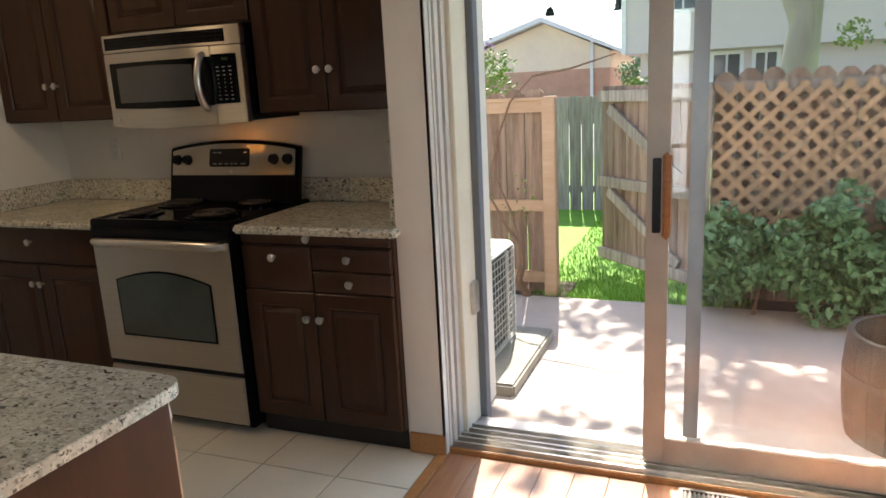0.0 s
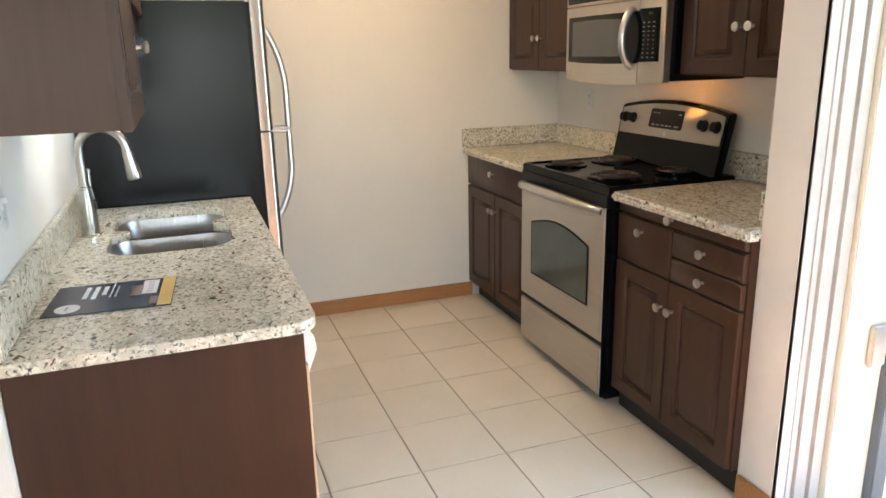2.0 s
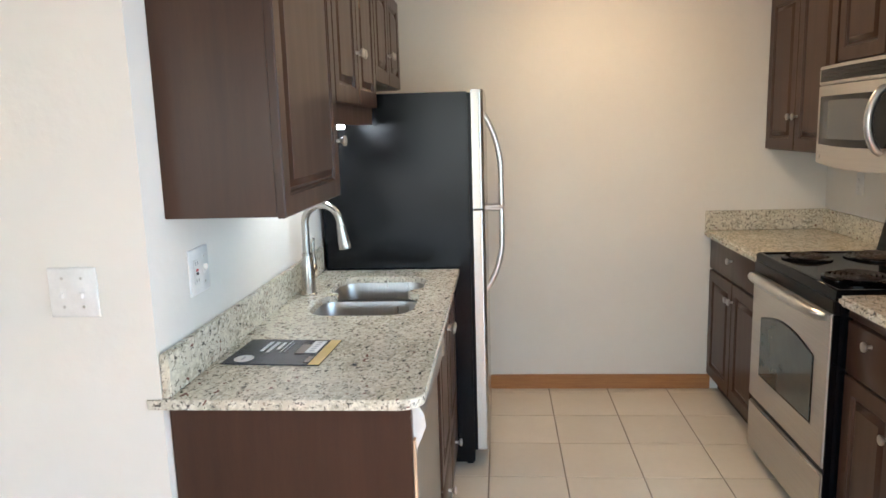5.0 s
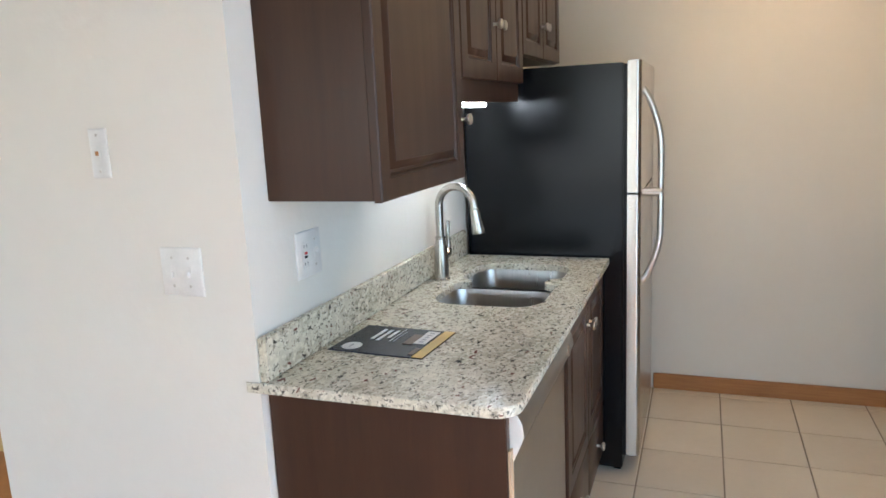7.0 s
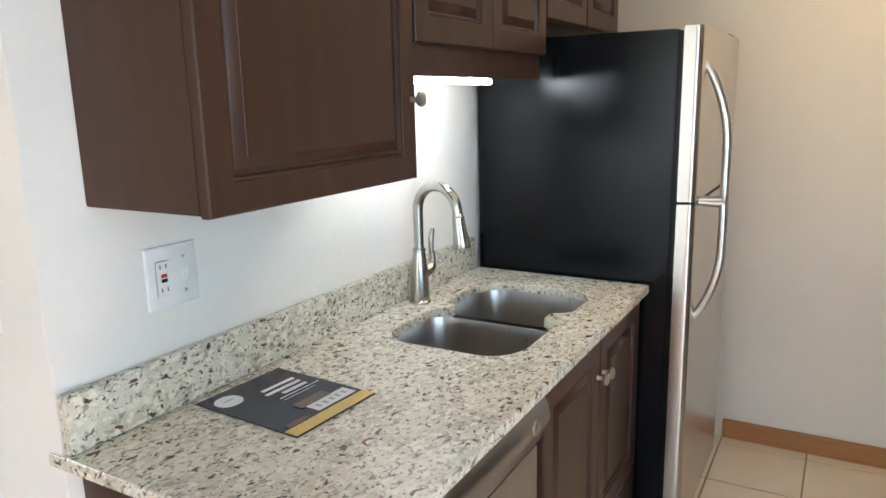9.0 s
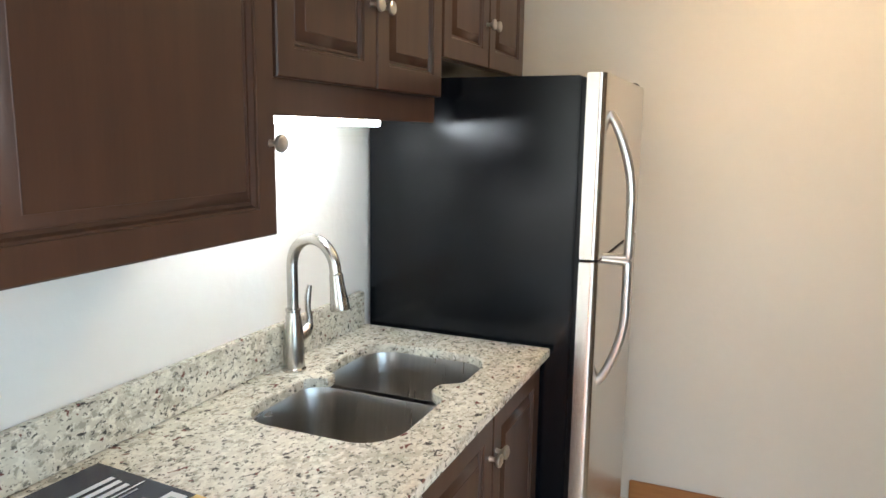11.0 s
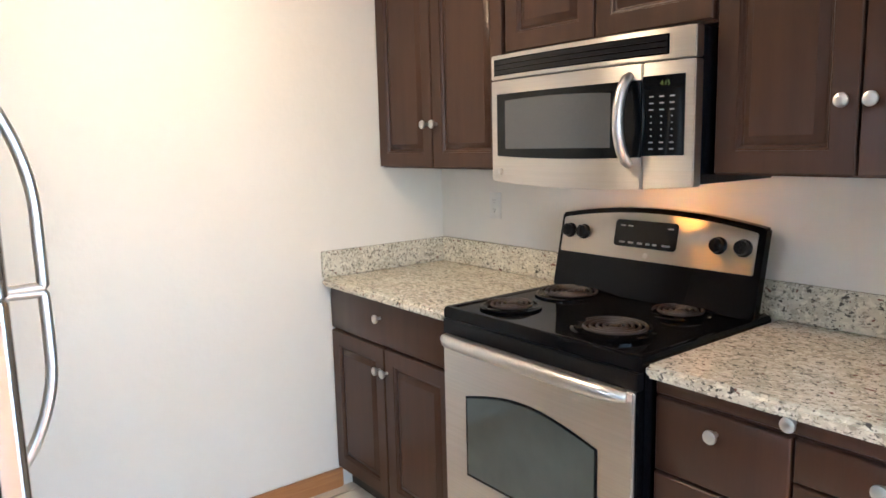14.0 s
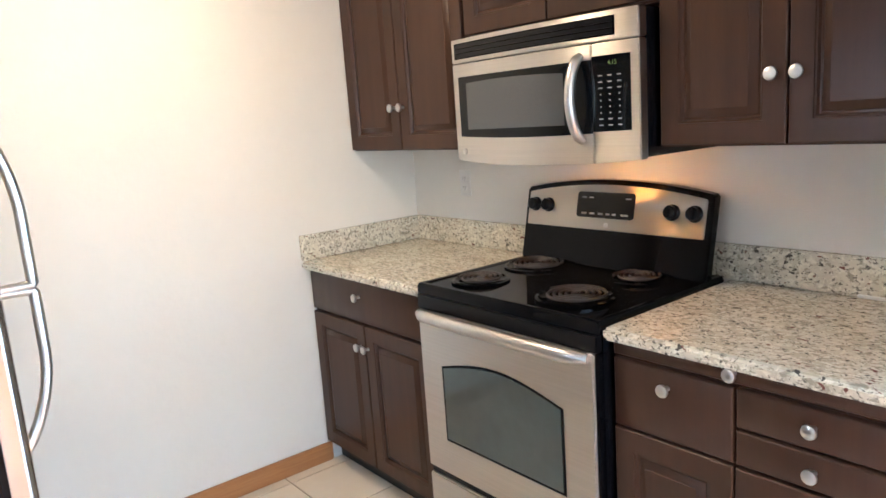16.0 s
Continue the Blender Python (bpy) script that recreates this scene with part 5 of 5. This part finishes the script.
h = thing("house", (6.0, 24.0, -0.12), "grey two-storey house with white-framed windows", "house", "neighbouring houses")
part("wall", box(1.75, 14.0, 20.6, 28.0, -0.12, 2.1), HOUSEGREY, h)
part("upper_wall", box(1.35, 14.4, 20.0, 28.0, 2.102, 4.9), HOUSEGREY, h)
part("roof", prism([(19.2, 4.85), (28.8, 4.85), (24.0, 6.6)], lambda u, v_, d_: (d_, u, v_), 0.9, 14.8), ROOF, h)
part("fascia", box(0.9, 14.8, 19.1, 19.19, 4.72, 4.92), WHITETRIM, h)
part("corner_board", box(1.30, 1.42, 19.96, 20.06, 2.10, 4.85), WHITETRIM, h)
far_window(h, 2.35, 3.45, 3.10, 4.35, 20.0)
far_window(h, 4.35, 5.45, 3.40, 4.45, 20.0)
far_window(h, 3.60, 4.45, 0.2, 2.05, 20.6)
far_window(h, 4.65, 5.35, 1.1, 2.05, 20.6)
far_window(h, 7.2, 8.4, 3.2, 4.4, 20.0)

h = thing("house", (-3.0, 31.0, -0.12), "low tan and brick house with a pale gable roof", "house", "neighbouring houses")
part("brick_wall", box(-7.5, 0.0, 28.0, 36.0, -0.12, 1.9), BRICK, h, "brick lower wall")
part("gable", prism([(-7.5, 1.9), (0.0, 1.9), (0.0, 2.55), (-2.6, 3.75), (-7.5, 2.1)], lambda u, v_, d_: (u, d_, v_), 28.02, 35.9), HOUSETAN, h, "tan gable")
part("roof", prism([(0.75, 2.32), (0.75, 2.46), (-2.6, 3.98), (-8.6, 2.05), (-8.6, 1.9), (-2.6, 3.78)], lambda u, v_, d_: (u, d_, v_), 27.5, 36.2), ROOF, h)
part("downpipe", box(-0.75, -0.63, 27.9, 27.98, 0, 3.2), WHITETRIM, h)
part("main_wall", box(-16, -1.2, 36.3, 44, -0.12, 3.0), HOUSETAN, h)
part("main_roof", prism([(35.6, 2.95), (44.6, 2.95), (40.0, 5.1)], lambda u, v_, d_: (d_, u, v_), -16.5, -0.7), ROOF, h)


def tree(at, height, r0, limbs, lumps, count, size, mat, label, seed, category="tree"):
    t_ = thing("tree", at, label, category, "trees")
    x, y, z = at
    part("trunk", tube(bmesh.new(), [(x, y, z - 0.1), (x + 0.02, y, z + height * 0.3), (x - 0.03, y, z + height * 0.6), (x + 0.05, y, z + height)], [r0 * 1.25, r0, r0 * 0.92, r0 * 0.7], 14), BARK, t_)
    for pts, rad in limbs:
        part("limb", tube(bmesh.new(), pts, rad, 10), BARK, t_)
    if count:
        leaves("crown", crown_spots(lumps, count, seed, 0.3), size, mat, t_, seed + 1)
    return t_


rng = np.random.default_rng(21)
tx, ty = 4.55, 10.2
# last limb and the lumps placed from bx, by: unseen, added to shade barrel
tree((tx, ty, -0.12), 2.6, 0.25, [([(tx, ty, 2.1), (tx - 0.25, ty, 2.7), (tx - 0.75, ty + 0.1, 3.6), (tx - 1.2, ty, 5.2)], [0.18, 0.14, 0.11, 0.06]), ([(tx, ty, 2.3), (tx + 0.35, ty, 3.1), (tx + 0.9, ty - 0.2, 4.4)], [0.2, 0.15, 0.08]), ([(tx, ty, 2.4), (tx + 0.1, ty + 0.1, 4.0), (tx, ty + 0.2, 6.0)], [0.18, 0.13, 0.06]), ([(tx + 0.05, ty, 3.2), (tx - 0.2, ty - 0.6, 5.0), (bx - 0.6, by + 5.2, 5.9), (bx - 1.2, by + 4.4, 6.2)], [0.12, 0.09, 0.05, 0.02])],
     [(tx + rng.uniform(-2.5, 2.8), ty + rng.uniform(-1.6, 1.6), rng.uniform(4.2, 6.4), rng.uniform(0.5, 0.9)) for k in range(22)] + [(bx - 0.97 + rng.uniform(-1.3, 1.2), by + 4.7 + rng.uniform(-1.1, 0.7), rng.uniform(5.6, 6.6), rng.uniform(0.3, 0.55)) for k in range(15)] + [(bx - 0.95 + rng.uniform(-0.4, 0.4), by + 4.5 + rng.uniform(-0.45, 0.45), rng.uniform(5.8, 6.3), rng.uniform(0.3, 0.45)) for k in range(9)], 11500, 0.14, LEAFLIGHT, "large tree with a forked grey trunk behind the fence", 31)
tx2, ty2 = 5.9, 8.9
tree((tx2, ty2, -0.12), 2.2, 0.06, [([(tx2, ty2, 1.6), (tx2 - 0.3, ty2, 2.4), (tx2 - 0.55, ty2, 3.2)], [0.045, 0.03, 0.015]), ([(tx2, ty2, 1.8), (tx2 + 0.3, ty2, 2.6)], [0.04, 0.015])],
     [(tx2 + rng.uniform(-0.95, 0.9), ty2 + rng.uniform(-0.5, 0.5), rng.uniform(1.35, 3.3), rng.uniform(0.2, 0.38)) for k in range(26)], 3800, 0.07, LEAFLIGHT, "young tree with light green spring leaves", 41)
for x, y, r_, hgt, mat, label, seed in ((2.35, 10.4, 0.42, 1.25, LEAFLIGHT, "bright green rounded shrub behind the fence", 51), (0.05, 9.9, 0.80, 1.95, LEAFLIGHT, "green lilac bush with purple blooms", 61), (1.55, 24.5, 0.9, 2.6, LEAF, "tall green hedge beside the house", 71)):
    t_ = thing("shrub", (x, y, -0.12), label, "shrub")
    lm = [(x + rng.uniform(-r_, r_) * 0.7, y + rng.uniform(-r_, r_) * 0.5, hgt * rng.uniform(0.2, 1.0) + 0.1, r_ * rng.uniform(0.4, 0.6)) for k in range(12)]
    leaves("foliage", crown_spots(lm, 2600, seed, 0.3), 0.05 + 0.012 * y * 0.2, mat, t_, seed)
    part("stem", tube(bmesh.new(), [(x, y, -0.12), (x, y, hgt * 0.6)], [0.04, 0.02], 6), TWIG, t_)
    if seed == 61:
        leaves("bloom", [(x + rng.uniform(-0.2, 0.5), y - 0.35 + rng.uniform(-0.1, 0.1), hgt + rng.uniform(0.0, 0.35)) for k in range(150)], 0.05, BLOOM, t_, 63)
for x, y, hgt, r_, seed in ((-1.3, 52.0, 12.0, 2.9, 81), (1.5, 56.0, 9.0, 2.4, 82), (-9.0, 60.0, 7.5, 1.8, 83), (-6.0, 62.0, 6.5, 1.6, 84), (14.0, 50.0, 11.0, 3.0, 85)):
    t_ = thing("conifer", (x, y, -0.12), "dark conifer far behind the houses", "tree", "trees")
    part("trunk", tube(bmesh.new(), [(x, y, -0.2), (x, y, hgt * 0.9)], [0.3, 0.05], 8), BARK, t_)
    rr = np.random.default_rng(seed)
    sp = []
    for k in range(1500):
        q = rr.uniform(0.08, 1) ** 0.8
        a_, d_ = rr.uniform(0, 6.28), r_ * (1 - q) * (0.55 + 0.45 * rr.uniform()) + 0.1
        sp.append((x + d_ * math.cos(a_), y + d_ * math.sin(a_), hgt * q - 0.25 * d_))
    leaves("crown", sp, 0.55, CONIFER, t_, seed)

# grass blades on the near lawn
rng = np.random.default_rng(9)
vs, fs = [], []
for k in range(9000):
    x, y = rng.uniform(2.1, 3.6), 4.67 + rng.uniform(0, 1) ** 1.3 * 3.4
    h_, a_ = rng.uniform(0.025, 0.06), rng.uniform(0, 3.14)
    dx, dy = 0.004 * math.cos(a_), 0.004 * math.sin(a_)
    i = len(vs)
    vs += [(x - dx, y - dy, -0.119), (x + dx, y + dy, -0.119), (x + rng.uniform(-0.02, 0.02), y + rng.uniform(-0.02, 0.02), -0.119 + h_)]
    fs.append((i, i + 1, i + 2))
me = bpy.data.meshes.new("grass")
me.from_pydata(vs, [], fs)
me.materials.append(GRASS)
tagged(new("grass", me), "bright green mown grass blades on the lawn", "grass", kind="stuff")

# the yard stands a little smaller and turned towards the gate
for ob in list(scene.collection.all_objects):
    if ob.type == "EMPTY" and ob.parent is None and ob.location.y > 2.6:
        ob.location.x -= 0.03 * (ob.location.y - 2.0) + 0.025 * (ob.location.x - 2.35)
        ob.scale = (0.972, 1.0, 0.962)
